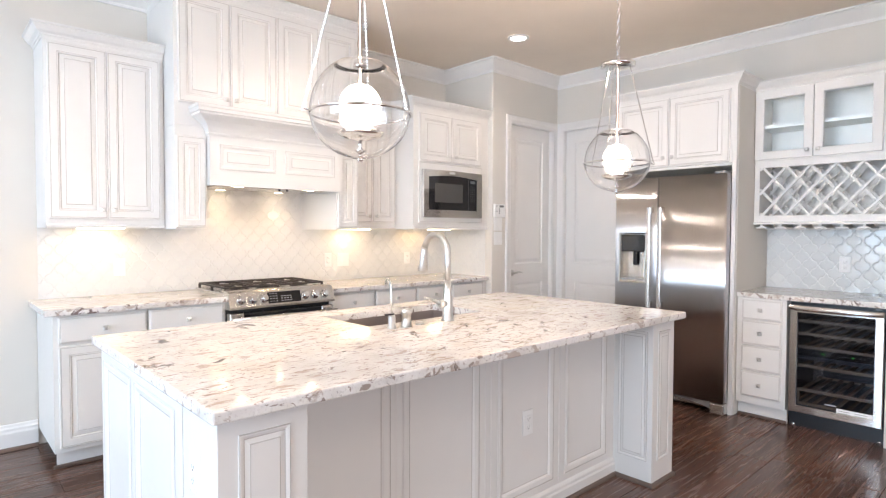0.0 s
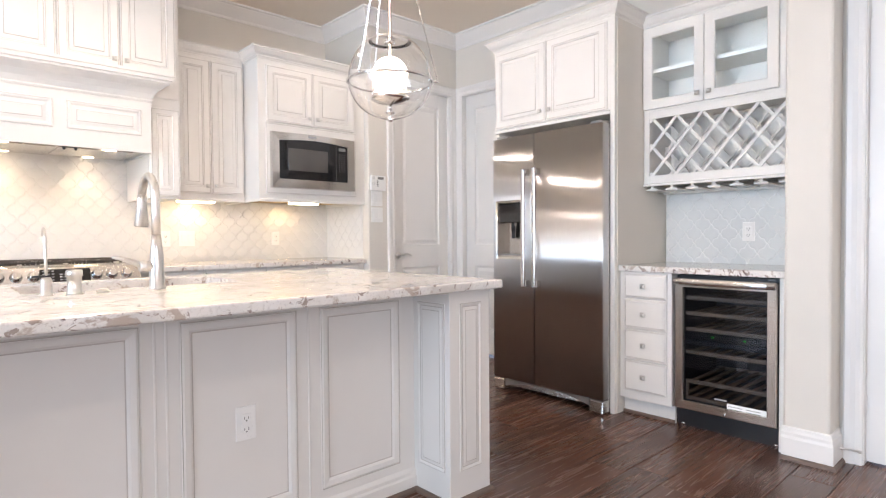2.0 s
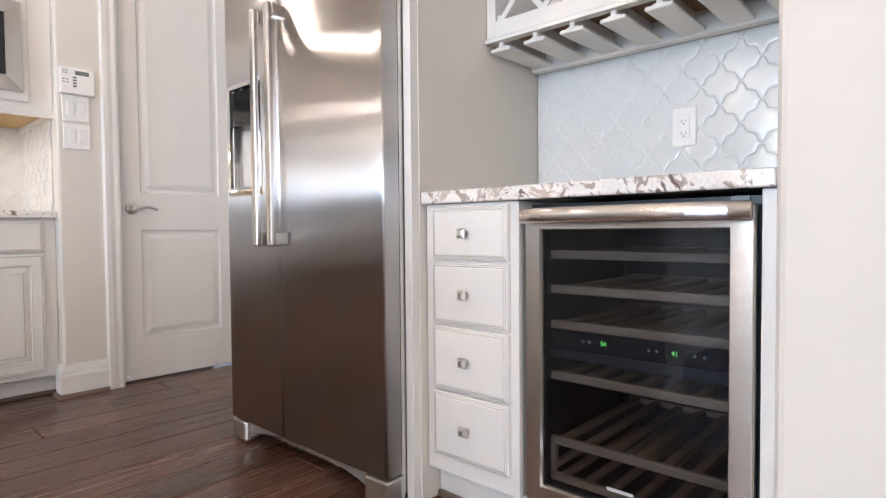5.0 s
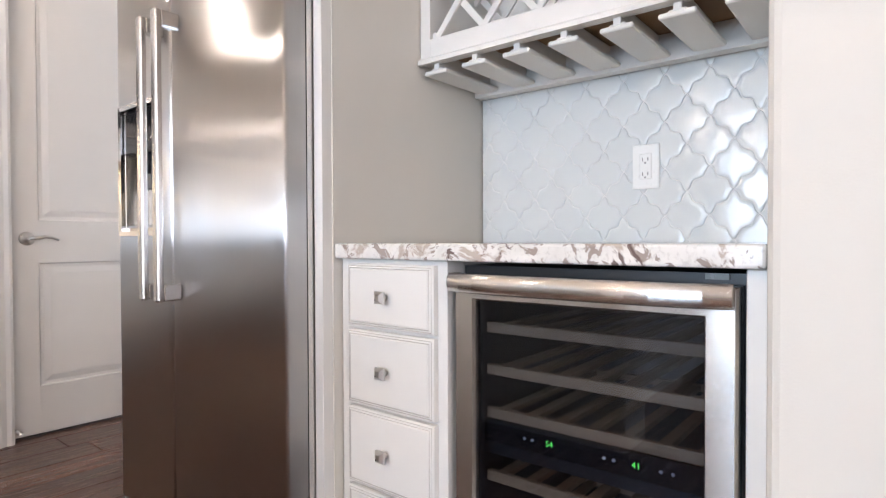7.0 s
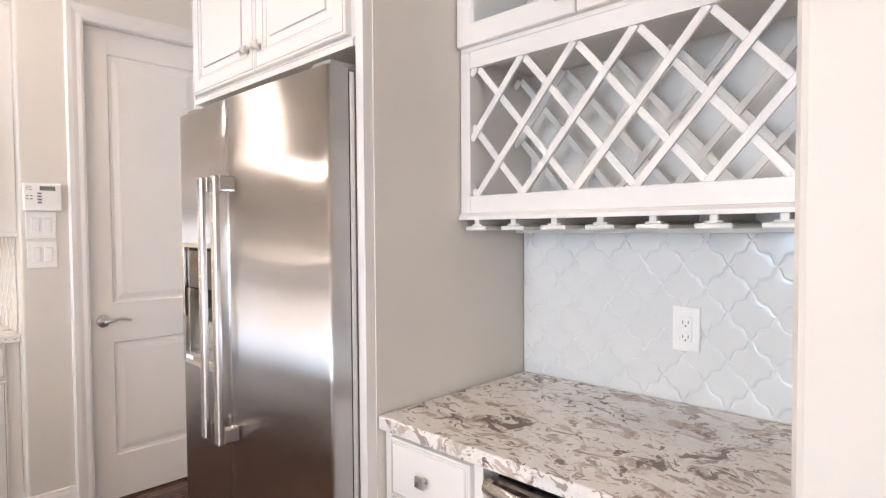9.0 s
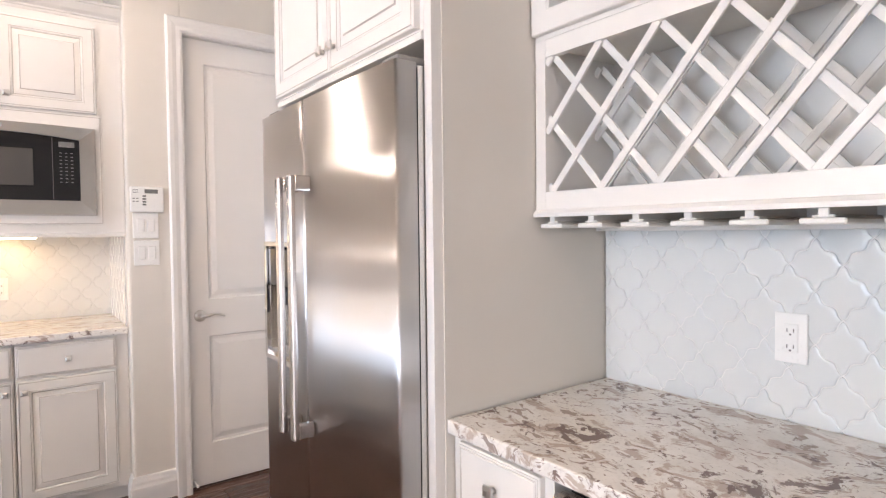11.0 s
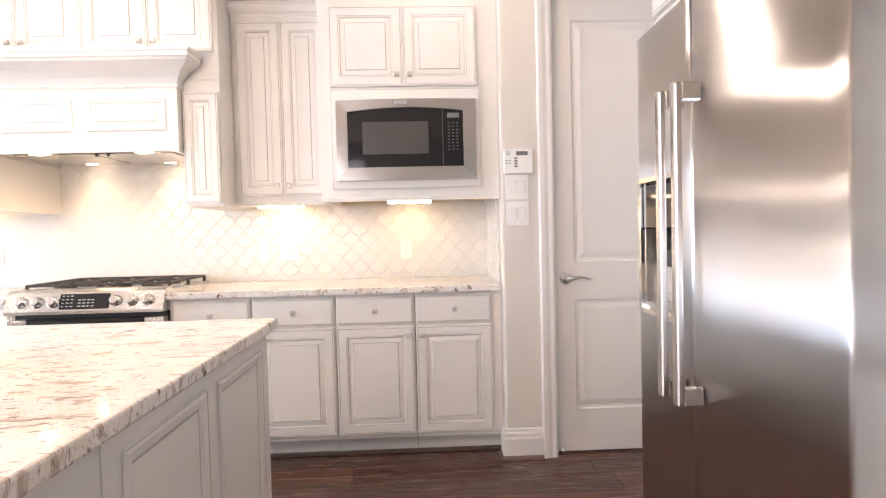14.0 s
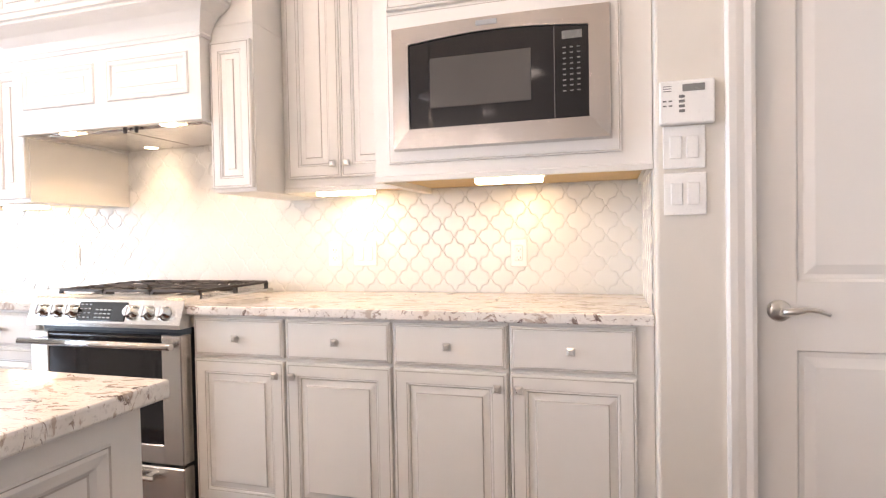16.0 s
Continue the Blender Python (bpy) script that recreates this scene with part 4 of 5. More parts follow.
def pendant(x, y, z, turn):
    """A glass globe in a chrome ring, hung by three bead chains from a plate, and a chain to the ceiling."""
    p = thing("pendant_lamp", pose(x, y, z), "clear glass globe pendant lamp with chrome ring, lit", "pendant lamp", "pendants over the island")
    R, zc = 0.162, 0.162
    prof = [(0.028, zc - R * 0.91)]
    for i in range(1, 22):
        a = -math.pi / 2 + math.pi * (0.03 + i / 22 * 0.86)
        prof.append((R * math.cos(a), zc + R * math.sin(a) * (0.92 if a < 0 else 1.09)))
    inner = [(max(r - 0.0022, 0.01), zz + (0.0012 if zz < zc else -0.0012)) for r, zz in prof]
    s = Shape().lathe(prof + inner[::-1] + prof[:1], None, 40, 0, False)
    bmesh.ops.remove_doubles(s.bm, verts=s.bm.verts, dist=0.00001)
    g = part(p, "globe", s, GLASS, label="clear glass globe")
    g.visible_shadow = False
    rr = R + 0.004
    s = Shape()
    s.tube([(rr * math.cos(2 * math.pi * i / 48), rr * math.sin(2 * math.pi * i / 48), zc - 0.006) for i in range(49)], 0.0045, 8)
    for k in range(3):
        a = 2 * math.pi * k / 3 + radians(turn)
        s.tube([(rr * math.cos(a), rr * math.sin(a), zc - 0.006), ((rr + 0.024) * math.cos(a), (rr + 0.024) * math.sin(a), zc - 0.006)], 0.004, 8)
    part(p, "ring", s, CHROME)
    s = Shape().lathe([(0.004, 0.0), (0.011, 0.006), (0.012, 0.014), (0.006, 0.020), (0.005, 0.030), (0.016, 0.036), (0.020, 0.040), (0.006, 0.046), (0.006, 0.07), (0.055, 0.078), (0.074, 0.090), (0.077, 0.097), (0.066, 0.099), (0.064, 0.105), (0.03, 0.107)], None, 28)
    part(p, "lower_plate", s, CHROME)
    for k in range(3):
        a = 2 * math.pi * k / 3
        bx, by = 0.036 * math.cos(a), 0.036 * math.sin(a)
        part(p, "candle", Shape().lathe([(0.013, 0.105), (0.013, 0.125)], pose(bx, by, 0), 12), PLASTIC)
        part(p, "bulb", Shape().lathe([(0.012, 0.125), (0.022, 0.145), (0.029, 0.170), (0.029, 0.190), (0.022, 0.212), (0.010, 0.226), (0.002, 0.230)], pose(bx, by, 0), 14), BULB)
    top = 0.650
    part(p, "stem", Shape().lathe([(0.0055, 0.106), (0.0055, 0.30), (0.022, 0.305), (0.022, 0.315), (0.0075, 0.32), (0.0075, top)], None, 12), CHROME)
    s = Shape().lathe([(0.010, top + 0.03), (0.02, top + 0.024), (0.05, top + 0.02), (0.072, top + 0.014), (0.086, top + 0.010), (0.086, top - 0.004), (0.07, top - 0.010), (0.03, top - 0.014)], None, 36)
    part(p, "top_plate", s, CHROME)
    s = Shape()
    for k in range(3):
        a = 2 * math.pi * k / 3 + radians(turn)
        A = Vector(((rr + 0.02) * math.cos(a), (rr + 0.02) * math.sin(a), zc - 0.008))
        B = Vector((0.062 * math.cos(a), 0.062 * math.sin(a), top - 0.008))
        m = 46
        for i in range(m + 1):
            c = A.lerp(B, i / m)
            bmesh.ops.create_icosphere(s.bm, subdivisions=1, radius=0.0046, matrix=Matrix.Translation(c))
    tagged(part(p, "bead_chain", s, CHROME), kind="stuff")
    s = Shape()
    zt, i = top + 0.03, 0
    while zt < CEILING - z - 0.03:
        flat = i % 2
        pts = []
        for k in range(13):
            a = 2 * math.pi * k / 12
            u, v = 0.009 * math.cos(a), 0.017 * math.sin(a)
            pts.append((u, 0, zt + 0.015 + v) if flat else (0, u, zt + 0.015 + v))
        s.tube(pts, 0.0026, 6)
        zt += 0.027
        i += 1
    part(p, "chain", s, CHROME)
    part(p, "canopy", Shape().lathe([(0.012, CEILING - z - 0.04), (0.05, CEILING - z - 0.028), (0.065, CEILING - z - 0.010), (0.066, CEILING - z)], None, 28), CHROME)
    lamp("pendant_light", "POINT", pose(x, y, z + 0.186), 44, (1.0, 0.88, 0.72), 0.074)


for q in PEND:
    pendant(*q)

# only the first is known; the others are added fill at guessed spots
for x, y in ((5.13, 3.35), (3.4, 3.20), (1.4, 3.2), (4.5, -0.6), (2.6, -0.6), (0.3, 0.6), (3.6, -2.4), (0.6, -2.4)):
    t = thing("recessed_light", pose(x, y, CEILING - 0.004), "round recessed ceiling lamp, lit", "ceiling lamp", "recessed ceiling lamps")
    part(t, "ring", Shape().lathe([(0.062, -0.001), (0.066, -0.008), (0.085, -0.006), (0.09, 0.002)], None, 28, 0, False), PLASTIC)
    part(t, "lens", Shape().lathe([(0.063, -0.003), (0.063, 0.001)], None, 24), CANLIGHT)
    lamp("recessed_glow", "SPOT", look((x, y, CEILING - 0.02), (x, y, 0)), (20 if x > 5 else 40) if y > 2.5 else 28, WHITE, 0.085, None, 140)

# ---------- refrigerator and its cabinet ----------
FX, FY0, FY1 = 5.79, 1.845, 2.812
fcab = thing("fridge_cabinet", on_fridge_wall(FX, FY1), "white glazed cabinet surround over the refrigerator", "cabinet")
w, dep = FY1 - FY0, X_FRIDGE - FX - 0.002
s = Shape().box(0, 0.015, 0.02, dep, 0, 1.86).box(w - 0.030, w, 0, dep, 0, 2.43, 0.001).box(0, w - 0.0305, 0.0, dep, 1.84, 2.43, 0.001)
part(fcab, "body", s, PAINT)
part(fcab, "side_panel", Shape().box(w, w + 0.003, 0.03, dep, 0.0, 2.42), WALL, label="side panel painted wall grey")
front(fcab, "door", 0.012, 0.462, 1.868, 2.40, (0.424, 1.935))
front(fcab, "door", 0.466, 0.922, 1.868, 2.40, (0.497, 1.935))
part(fcab, "rail", Shape().sweep([(0, 1.84), (0.006, 1.84), (0.008, 1.856), (0.004, 1.860), (0, 1.865)], [(0, 0), (w - 0.03, 0)]), PAINT)
cabinet_crown(fcab, [(0, dep), (0, 0), (w, 0), (w, 0.34)], 2.42)

fr = thing("refrigerator", on_fridge_wall(5.705, 2.764), "side-by-side stainless steel refrigerator with water dispenser", "refrigerator")
fw, seam = 0.892, 0.374
part(fr, "body", Shape().box(0.006, fw - 0.006, 0.068, 0.72, 0.03, 1.775), STEELR)

# black strip inside the door gap, standing in for the shade there
part(fr, "seam_shade", Shape().box(seam - 0.0028, seam + 0.0028, 0.008, 0.0605, 0.1, 1.772), BLACK)
part(fr, "gasket", Shape().box(0.012, fw - 0.012, 0.061, 0.0675, 0.1, 1.772), BLACK)


def fridge_door(x0, x1, hole=None):
    """A door skin bowed slightly outward, 60 mm thick, with rounded upright edges."""
    s = Shape()
    n, r = 14, 0.010
    cols = [(x0, 0.06), (x0, r)]
    def bow(x):
        return -0.007 * (1 - ((x - fw / 2) / (fw / 2)) ** 2)

    cols += [(x0 + 0.0008, 0.004), (x0 + 0.003, bow(x0 + 0.003) + 0.0008)]
    for i in range(n + 1):
        x = x0 + 0.006 + (x1 - x0 - 0.012) * i / n
        cols.append((x, bow(x)))
    cols += [(x1 - 0.003, bow(x1 - 0.003) + 0.0008), (x1 - 0.0008, 0.004), (x1, r), (x1, 0.06)]
    zs = [0.095, 1.780] if not hole else [0.095, hole[2], hole[3], 1.780]
    grid = [[s.bm.verts.new((x, y, z)) for z in zs] for x, y in cols]
    for i in range(len(cols) - 1):
        for j in range(len(zs) - 1):
            mid = (cols[i][0] + cols[i + 1][0]) / 2
            if hole and j == 1 and hole[0] < mid < hole[1]:
                continue
            f = s.bm.faces.new((grid[i][j], grid[i + 1][j], grid[i + 1][j + 1], grid[i][j + 1]))
            f.smooth = True
    s.bm.faces.new([g[0] for g in grid])
    s.bm.faces.new([g[-1] for g in grid][::-1])
    return s


hx = [0.006 + (seam - 0.012) * i / 14 for i in range(15)]
hole = (hx[2] + 0.0, hx[10] + 0.0, 0.95, 1.33)
d1 = part(fr, "door", fridge_door(0.0, seam - 0.003, (hole[0] - 0.002, hole[1] + 0.01, 0.95, 1.33)), STEEL)
d2 = part(fr, "door", fridge_door(seam + 0.003, fw), STEEL)
a, b = hole[0] - 0.004, hole[1] + 0.016
s = Shape().box(a, b, 0.05, 0.058, 0.95, 1.33).box(a, a + 0.006, -0.002, 0.055, 0.95, 1.33).box(b - 0.006, b, -0.006, 0.055, 0.95, 1.33).box(a, b, -0.004, 0.055, 0.95, 0.962)
part(d1, "dispenser_niche", s, STEELR)
part(d1, "dispenser_panel", Shape().box(a + 0.006, b - 0.006, -0.008, 0.05, 1.19, 1.325, 0.006), BLACKGLASS)
part(d1, "dispenser_frame", Shape().sweep([(0.004, -0.004), (0.004, 0.016), (-0.010, 0.018), (-0.012, 0.004)], [(a, 0.948), (a, 1.334), (b, 1.334), (b, 0.948)], closed=True, vertical=True), CHROME)
part(d1, "spout", Shape().tube([((a + b) / 2, 0.02, 1.20), ((a + b) / 2, 0.02, 1.13)], 0.012, 12).box((a + b) / 2 - 0.018, (a + b) / 2 + 0.018, 0.022, 0.032, 1.08, 1.17, 0.006), BLACK)
part(d1, "drip_tray", Shape().box(a + 0.008, b - 0.008, 0.0, 0.05, 0.962, 0.970), GREYSTEEL)
for x, dd in ((seam - 0.045, d1), (seam + 0.045, d2)):
    s = Shape().box(x - 0.014, x + 0.014, -0.078, -0.058, 0.755, 1.545, 0.006, 0, 2)
    for z in (0.757, 1.500):
        s.box(x - 0.013, x + 0.013, -0.060, -0.008, z, z + 0.045, 0.004)
    part(dd, "handle", s, STEELH, label="flat steel bar handle")
s = Shape()
prof = []
n = 20
for i in range(n):
    u0, u1 = i / n, (i + 1) / n
    za, zb = (0.03 + 0.05 * math.sin(math.pi * u) ** 0.7 if 0 < u < 1 else 0.03 for u in (u0, u1))
    x0, x1 = 0.09 + u0 * (fw - 0.18), 0.09 + u1 * (fw - 0.18)
    p = [s.bm.verts.new(c) for c in ((x0, 0.02, za), (x1, 0.02, zb), (x1, 0.02, 0.088), (x0, 0.02, 0.088), (x0, 0.08, za), (x1, 0.08, zb))]
    s.bm.faces.new(p[:4])
    s.bm.faces.new((p[0], p[4], p[5], p[1]))
part(fr, "kick_grille", s, GREYSTEEL)
for x0, x1 in ((0.0, 0.10), (fw - 0.10, fw)):
    part(fr, "foot_cover", Shape().box(x0, x1, 0.0, 0.08, 0.005, 0.088, 0.010, 0, 2), STEELR)
for x0 in (0.02, fw - 0.10):
    part(fr, "hinge_cover", Shape().box(x0, x0 + 0.08, 0.02, 0.14, 1.7795, 1.80, 0.004), GREYSTEEL)

# ---------- wine nook ----------
NX, NY0, NY1 = 5.845, 0.928, 1.838
dcab = thing("drawer_cabinet", on_fridge_wall(NX, NY1), "narrow white glazed cabinet with four drawers", "cabinet")
part(dcab, "body", Shape().box(0, 0.325, 0, 0.58, 0.105, 0.878, 0.001), PAINT)
part(dcab, "toe_kick", Shape().box(0, 0.325, 0.05, 0.07, 0, 0.105), PAINT)
part(dcab, "shoe", Shape().box(0, 0.325, 0.034, 0.05, 0, 0.02, 0.004), SHOE)
for z0, z1 in ((0.722, 0.868), (0.540, 0.714), (0.352, 0.532), (0.160, 0.344)):
    front(dcab, "drawer", 0.036, 0.300, z0, z1, (0.163, (z0 + z1) / 2), SLAB)
slab_top("granite_countertop", 5.820, 6.444, NY0, NY1, "polished white granite countertop over the wine cooler", None, GRANITE_NOOK)

fl = thing("filler_panel", on_fridge_wall(NX, 0.9575), "narrow white painted filler strip beside the wine cooler", "panel")
part(fl, "strip", Shape().box(0, 0.0285, 0, 0.56, 0, 0.878, 0.002), PAINT)

wc = thing("wine_cooler", on_fridge_wall(5.852, 1.505), "black wine cooler with steel-framed glass door and wooden shelves", "wine cooler")
ww = 0.545
s = Shape()
s.box(0, 0.02, 0.045, 0.57, 0.06, 0.868).box(ww - 0.02, ww, 0.045, 0.57, 0.06, 0.868).box(0, ww, 0.55, 0.57, 0.06, 0.868).box(0.02, ww - 0.02, 0.045, 0.55, 0.06, 0.13).box(0.02, ww - 0.02, 0.045, 0.55, 0.85, 0.868)
s.box(0.0, ww, 0.06, 0.5, 0.0, 0.06)
s.box(0.02, ww - 0.02, 0.06, 0.55, 0.475, 0.50)
part(wc, "body", s, BLACK)
fs = [(0.005, 0.0), (0.005, 0.012), (0.0, 0.018), (-0.040, 0.018), (-0.044, 0.010), (-0.044, 0.0)]
s = Shape().sweep([(0.005 - o, d) for o, d in fs], [(0.008, 0.112), (0.008, 0.850), (ww - 0.008, 0.850), (ww - 0.008, 0.112)], closed=True, vertical=True)
part(wc, "door_frame", s, STEELH, pose(0, 0.012, 0), label="brushed steel door frame")
s = Shape().sweep([(0, 0), (0, 0.014), (0.045, 0.014), (0.045, 0)], [(0.008, 0.112), (0.008, 0.850), (ww - 0.008, 0.850), (ww - 0.008, 0.112)], closed=True, vertical=True)
part(wc, "gasket", s, BLACK, pose(0, 0.040, 0))
pn = part(wc, "pane", Shape().box(0.045, ww - 0.045, 0.010, 0.014, 0.150, 0.812), DARKPANE, label="smoked glass pane")
pn.visible_shadow = False
s = Shape()
n = 14
for i in range(n):
    u0, u1 = -1 + 2 * i / n, -1 + 2 * (i + 1) / n
    ya, yb = -0.022 - 0.026 * (1 - u0 ** 4), -0.022 - 0.026 * (1 - u1 ** 4)
    xa, xb = ww / 2 + u0 * ww * 0.48, ww / 2 + u1 * ww * 0.48
    arc = [(-0.019 * math.cos(math.pi * k / 8), -0.013 * math.sin(math.pi * k / 8)) for k in range(9)]
    A = [s.bm.verts.new((xa, ya + q, 0.837 + h)) for h, q in arc]
    B = [s.bm.verts.new((xb, yb + q, 0.837 + h)) for h, q in arc]
    for k in range(8):
        s.bm.faces.new((A[k], B[k], B[k + 1], A[k + 1])).smooth = True
s.box(0.012, 0.03, -0.024, -0.004, 0.818, 0.856, 0.004).box(ww - 0.03, ww - 0.012, -0.024, -0.004, 0.818, 0.856, 0.004)
part(wc, "handle", s, STEELH)
part(wc, "lock", Shape().lathe([(0.009, 0), (0.009, 0.006), (0.006, 0.008)], pose(ww * 0.52, -0.004, 0.128, 90), 16), CHROME)
for x in (0.03, ww - 0.03):
    part(wc, "foot", Shape().lathe([(0.018, 0.0), (0.018, 0.012), (0.008, 0.014), (0.008, 0.06)], pose(x, 0.075, 0), 14), CHROME)


def wine_shelf(z, cradle=False):
    s = Shape().box(0.05, ww - 0.05, 0.052, 0.066, z - 0.011, z + 0.011, 0.002)
    for i in range(7):
        x = 0.066 + i * (ww - 0.15) / 6
        s.box(x, x + 0.022, 0.066, 0.53, z - 0.006, z + 0.006, 0.001)
    s.box(0.05, ww - 0.05, 0.52, 0.534, z - 0.008, z + 0.008)
    if cradle:
        s.box(0.05, 0.064, 0.066, 0.52, z - 0.075, z - 0.06).box(0.05, ww - 0.05, 0.052, 0.066, z - 0.105, z - 0.085, 0.002).box(0.05, 0.064, 0.05, 0.066, z - 0.10, z).box(ww - 0.064, ww - 0.05, 0.05, 0.066, z - 0.10, z)
        for i in range(7):
            x = 0.066 + i * (ww - 0.15) / 6
            s.box(x, x + 0.022, 0.066, 0.53, z - 0.10, z - 0.09, 0.001)
    part(wc, "shelf", s, SHELFWOOD, label="beech shelf with slats")


for z in (0.740, 0.652, 0.562, 0.430):
    wine_shelf(z)
wine_shelf(0.262, True)
part(wc, "control_strip", Shape().box(0.03, ww - 0.03, 0.046, 0.06, 0.505, 0.55), BLACKGLASS)


def writing(parent, text, m, size, mat, name="lettering"):
    c = bpy.data.curves.new("lettering", "FONT")
    c.body, c.size, c.align_x = text, size, "CENTER"
    tmp = bpy.data.objects.new("tmp", c)
    scene.collection.objects.link(tmp)
    me = bpy.data.meshes.new_from_object(tmp.evaluated_get(bpy.context.evaluated_depsgraph_get()))
    bpy.data.objects.remove(tmp)
    me.materials.clear()
    me.materials.append(mat)
    ob = new(name, me)
    ob.parent = parent
    ob.matrix_local = m
    return ob


writing(wc, "54", pose(0.200, 0.044, 0.524, 90), 0.016, LED, "digits")
writing(wc, "41", pose(0.368, 0.044, 0.524, 90), 0.016, LED, "digits")
s = Shape()
for x in (0.145, 0.163, 0.31, 0.328, 0.41, 0.43):
    s.lathe([(0.003, 0), (0.003, 0.002)], pose(x, 0.0455, 0.529, 90), 10)
tagged(part(wc, "buttons", s, PRINT), kind="stuff")
part(wc, "label", Shape().box(0.292, 0.488, 0.0075, 0.0098, 0.152, 0.188), PAPER, label="white paper label on the glass")
s = Shape()
for i in range(4):
    s.box(0.300 + (i % 2) * 0.09, 0.37 + (i % 2) * 0.09, 0.0066, 0.0074, 0.160 + (i // 2) * 0.013, 0.163 + (i // 2) * 0.013)
tagged(part(wc, "label_print", s, LCD), kind="stuff")
part(wc, "logo_mark", Shape().box(0.225, 0.290, 0.0085, 0.0098, 0.196, 0.204, 0.001), PRINT)
part(wc, "top_badge", Shape().box(ww - 0.065, ww - 0.03, 0.038, 0.046, 0.858, 0.868), LCD)

# wine rack, stemware rails and glass cabinet
RX = 6.138
rk = thing("wine_rack", on_fridge_wall(RX, NY1), "white lattice wine rack with stemware rails below", "wine rack")
rw, rd = NY1 - NY0, X_FRIDGE - RX - 0.003
s = Shape().box(0, 0.035, 0, rd, 1.415, 1.885).box(rw - 0.035, rw, 0, rd, 1.415, 1.885)
s.box(0.035, rw - 0.035, 0, 0.02, 1.41, 1.478, 0.001).box(0.035, rw - 0.035, 0, 0.02, 1.838, 1.885, 0.001).box(0.035, rw - 0.035, 0.02, rd, 1.868, 1.885).box(0.035, rw - 0.035, rd - 0.012, rd, 1.44, 1.868)
part(rk, "body", s, PAINT)
part(rk, "bottom", Shape().box(0.035, rw - 0.035, 0.02, rd - 0.012, 1.44, 1.458), RAW)
part(rk, "rack_floor", Shape().box(0.035, rw - 0.035, 0.02, rd - 0.012, 1.459, 1.475), PAINT)
part(rk, "moulding", Shape().sweep([(0, 1.41), (0.012, 1.41), (0.012, 1.420), (0.004, 1.428), (0, 1.43)], [(-0.0, 0), (rw, 0)]).box(0.0, rw, rd - 0.05, rd - 0.012, 1.37, 1.44, 0.002), PAINT)


def lattice(y, name):
    x0, x1, z0, z1 = 0.035, rw - 0.035, 1.476, 1.840
    s = Shape()
    step, half, lean = 0.157, 0.0095, 0.157 / 0.182
    for sg in (1, -1):
        for k in range(-4, 10):
            c = x0 + k * step + 0.018
            lo, hi = z0, z1
            pts = [(c + sg * (z - z0) * lean, z) for z in (lo, hi)]
            # keep the stretch inside the opening
            t0, t1 = 0.0, 1.0
            (xa, za), (xb, zb) = pts
            for bound, s_ in ((x0, 1), (x1, -1)):
                fa, fb = s_ * (xa - bound), s_ * (xb - bound)
                if fa < 0 and fb < 0:
                    t1 = -1
                elif fa < 0:
                    t0 = max(t0, fa / (fa - fb))
                elif fb < 0:
                    t1 = min(t1, fa / (fa - fb))
            if t1 - t0 < 0.03:
                continue
            A = Vector((xa + (xb - xa) * t0, 0, za + (zb - za) * t0))
            B = Vector((xa + (xb - xa) * t1, 0, za + (zb - za) * t1))
            ln = (B - A).length
            st = s.count()
            yy = y + (0.0 if sg > 0 else 0.0085)
            s.box(0, ln, yy, yy + 0.008, -half, half, 0.0012)
            s.turned(Matrix.Translation(A) @ Matrix.Rotation(-math.atan2(B.z - A.z, B.x - A.x), 4, "Y"), st)
    part(rk, name, s, PAINT)


lattice(0.004, "lattice_front")
lattice(rd - 0.10, "lattice_back")
for i in range(7):
    x = 0.052 + i * 0.1285
    s = Shape().box(x - 0.009, x + 0.009, 0.006, rd - 0.045, 1.392, 1.44, 0.002).box(x - 0.038, x + 0.038, 0.0, rd - 0.045, 1.380, 1.392, 0.003)
    s.box(x - 0.020, x + 0.020, 0.006, rd - 0.045, 1.392, 1.398, 0.003)
    part(rk, "stemware_rail", s, PAINT)

gc = thing("glass_cabinet", on_fridge_wall(RX, NY1), "white glazed wall cabinet with two glass doors and one shelf", "cabinet")
s = Shape().box(0, 0.02, 0.001, rd, 1.886, 2.42).box(rw - 0.02, rw, 0.001, rd, 1.886, 2.42).box(0.02, rw - 0.02, 0.001, rd, 1.886, 1.906).box(0.02, rw - 0.02, 0.001, rd, 2.40, 2.42).box(0.02, rw - 0.02, rd - 0.012, rd, 1.906, 2.40).box(0.372, 0.402, 0.001, 0.02, 1.906, 2.40).box(0.785, rw - 0.02, 0.0, 0.02, 1.906, 2.40)
part(gc, "body", s, PAINT)
part(gc, "shelf", Shape().box(0.02, rw - 0.02, 0.03, rd - 0.013, 2.135, 2.160, 0.002), PAINT)
for x0, x1, kx in ((0.002, 0.384, 0.352), (0.388, 0.786, 0.420)):
    fr_ = Shape().sweep([(0.0, 0.0), (0.0, T - 0.003), (0.003, T), (0.055, T), (0.060, T - 0.006), (0.060, 0.0)], [(x0, 1.898), (x0, 2.408), (x1, 2.408), (x1, 1.898)], closed=True, vertical=True)
    d = part(gc, "door", fr_, PAINT)
    p = part(d, "pane", Shape().box(x0 + 0.056, x1 - 0.056, -0.010, -0.007, 1.954, 2.352), PANE, label="clear glass pane")
    p.visible_shadow = False
    part(d, "knob", KNOB, NICKEL, pose(kx, -T, 1.945), "square satin nickel knob")
cabinet_crown(gc, [(0, 0), (rw, 0)], 2.405)

# ---------- outlets, switches, thermostat ----------


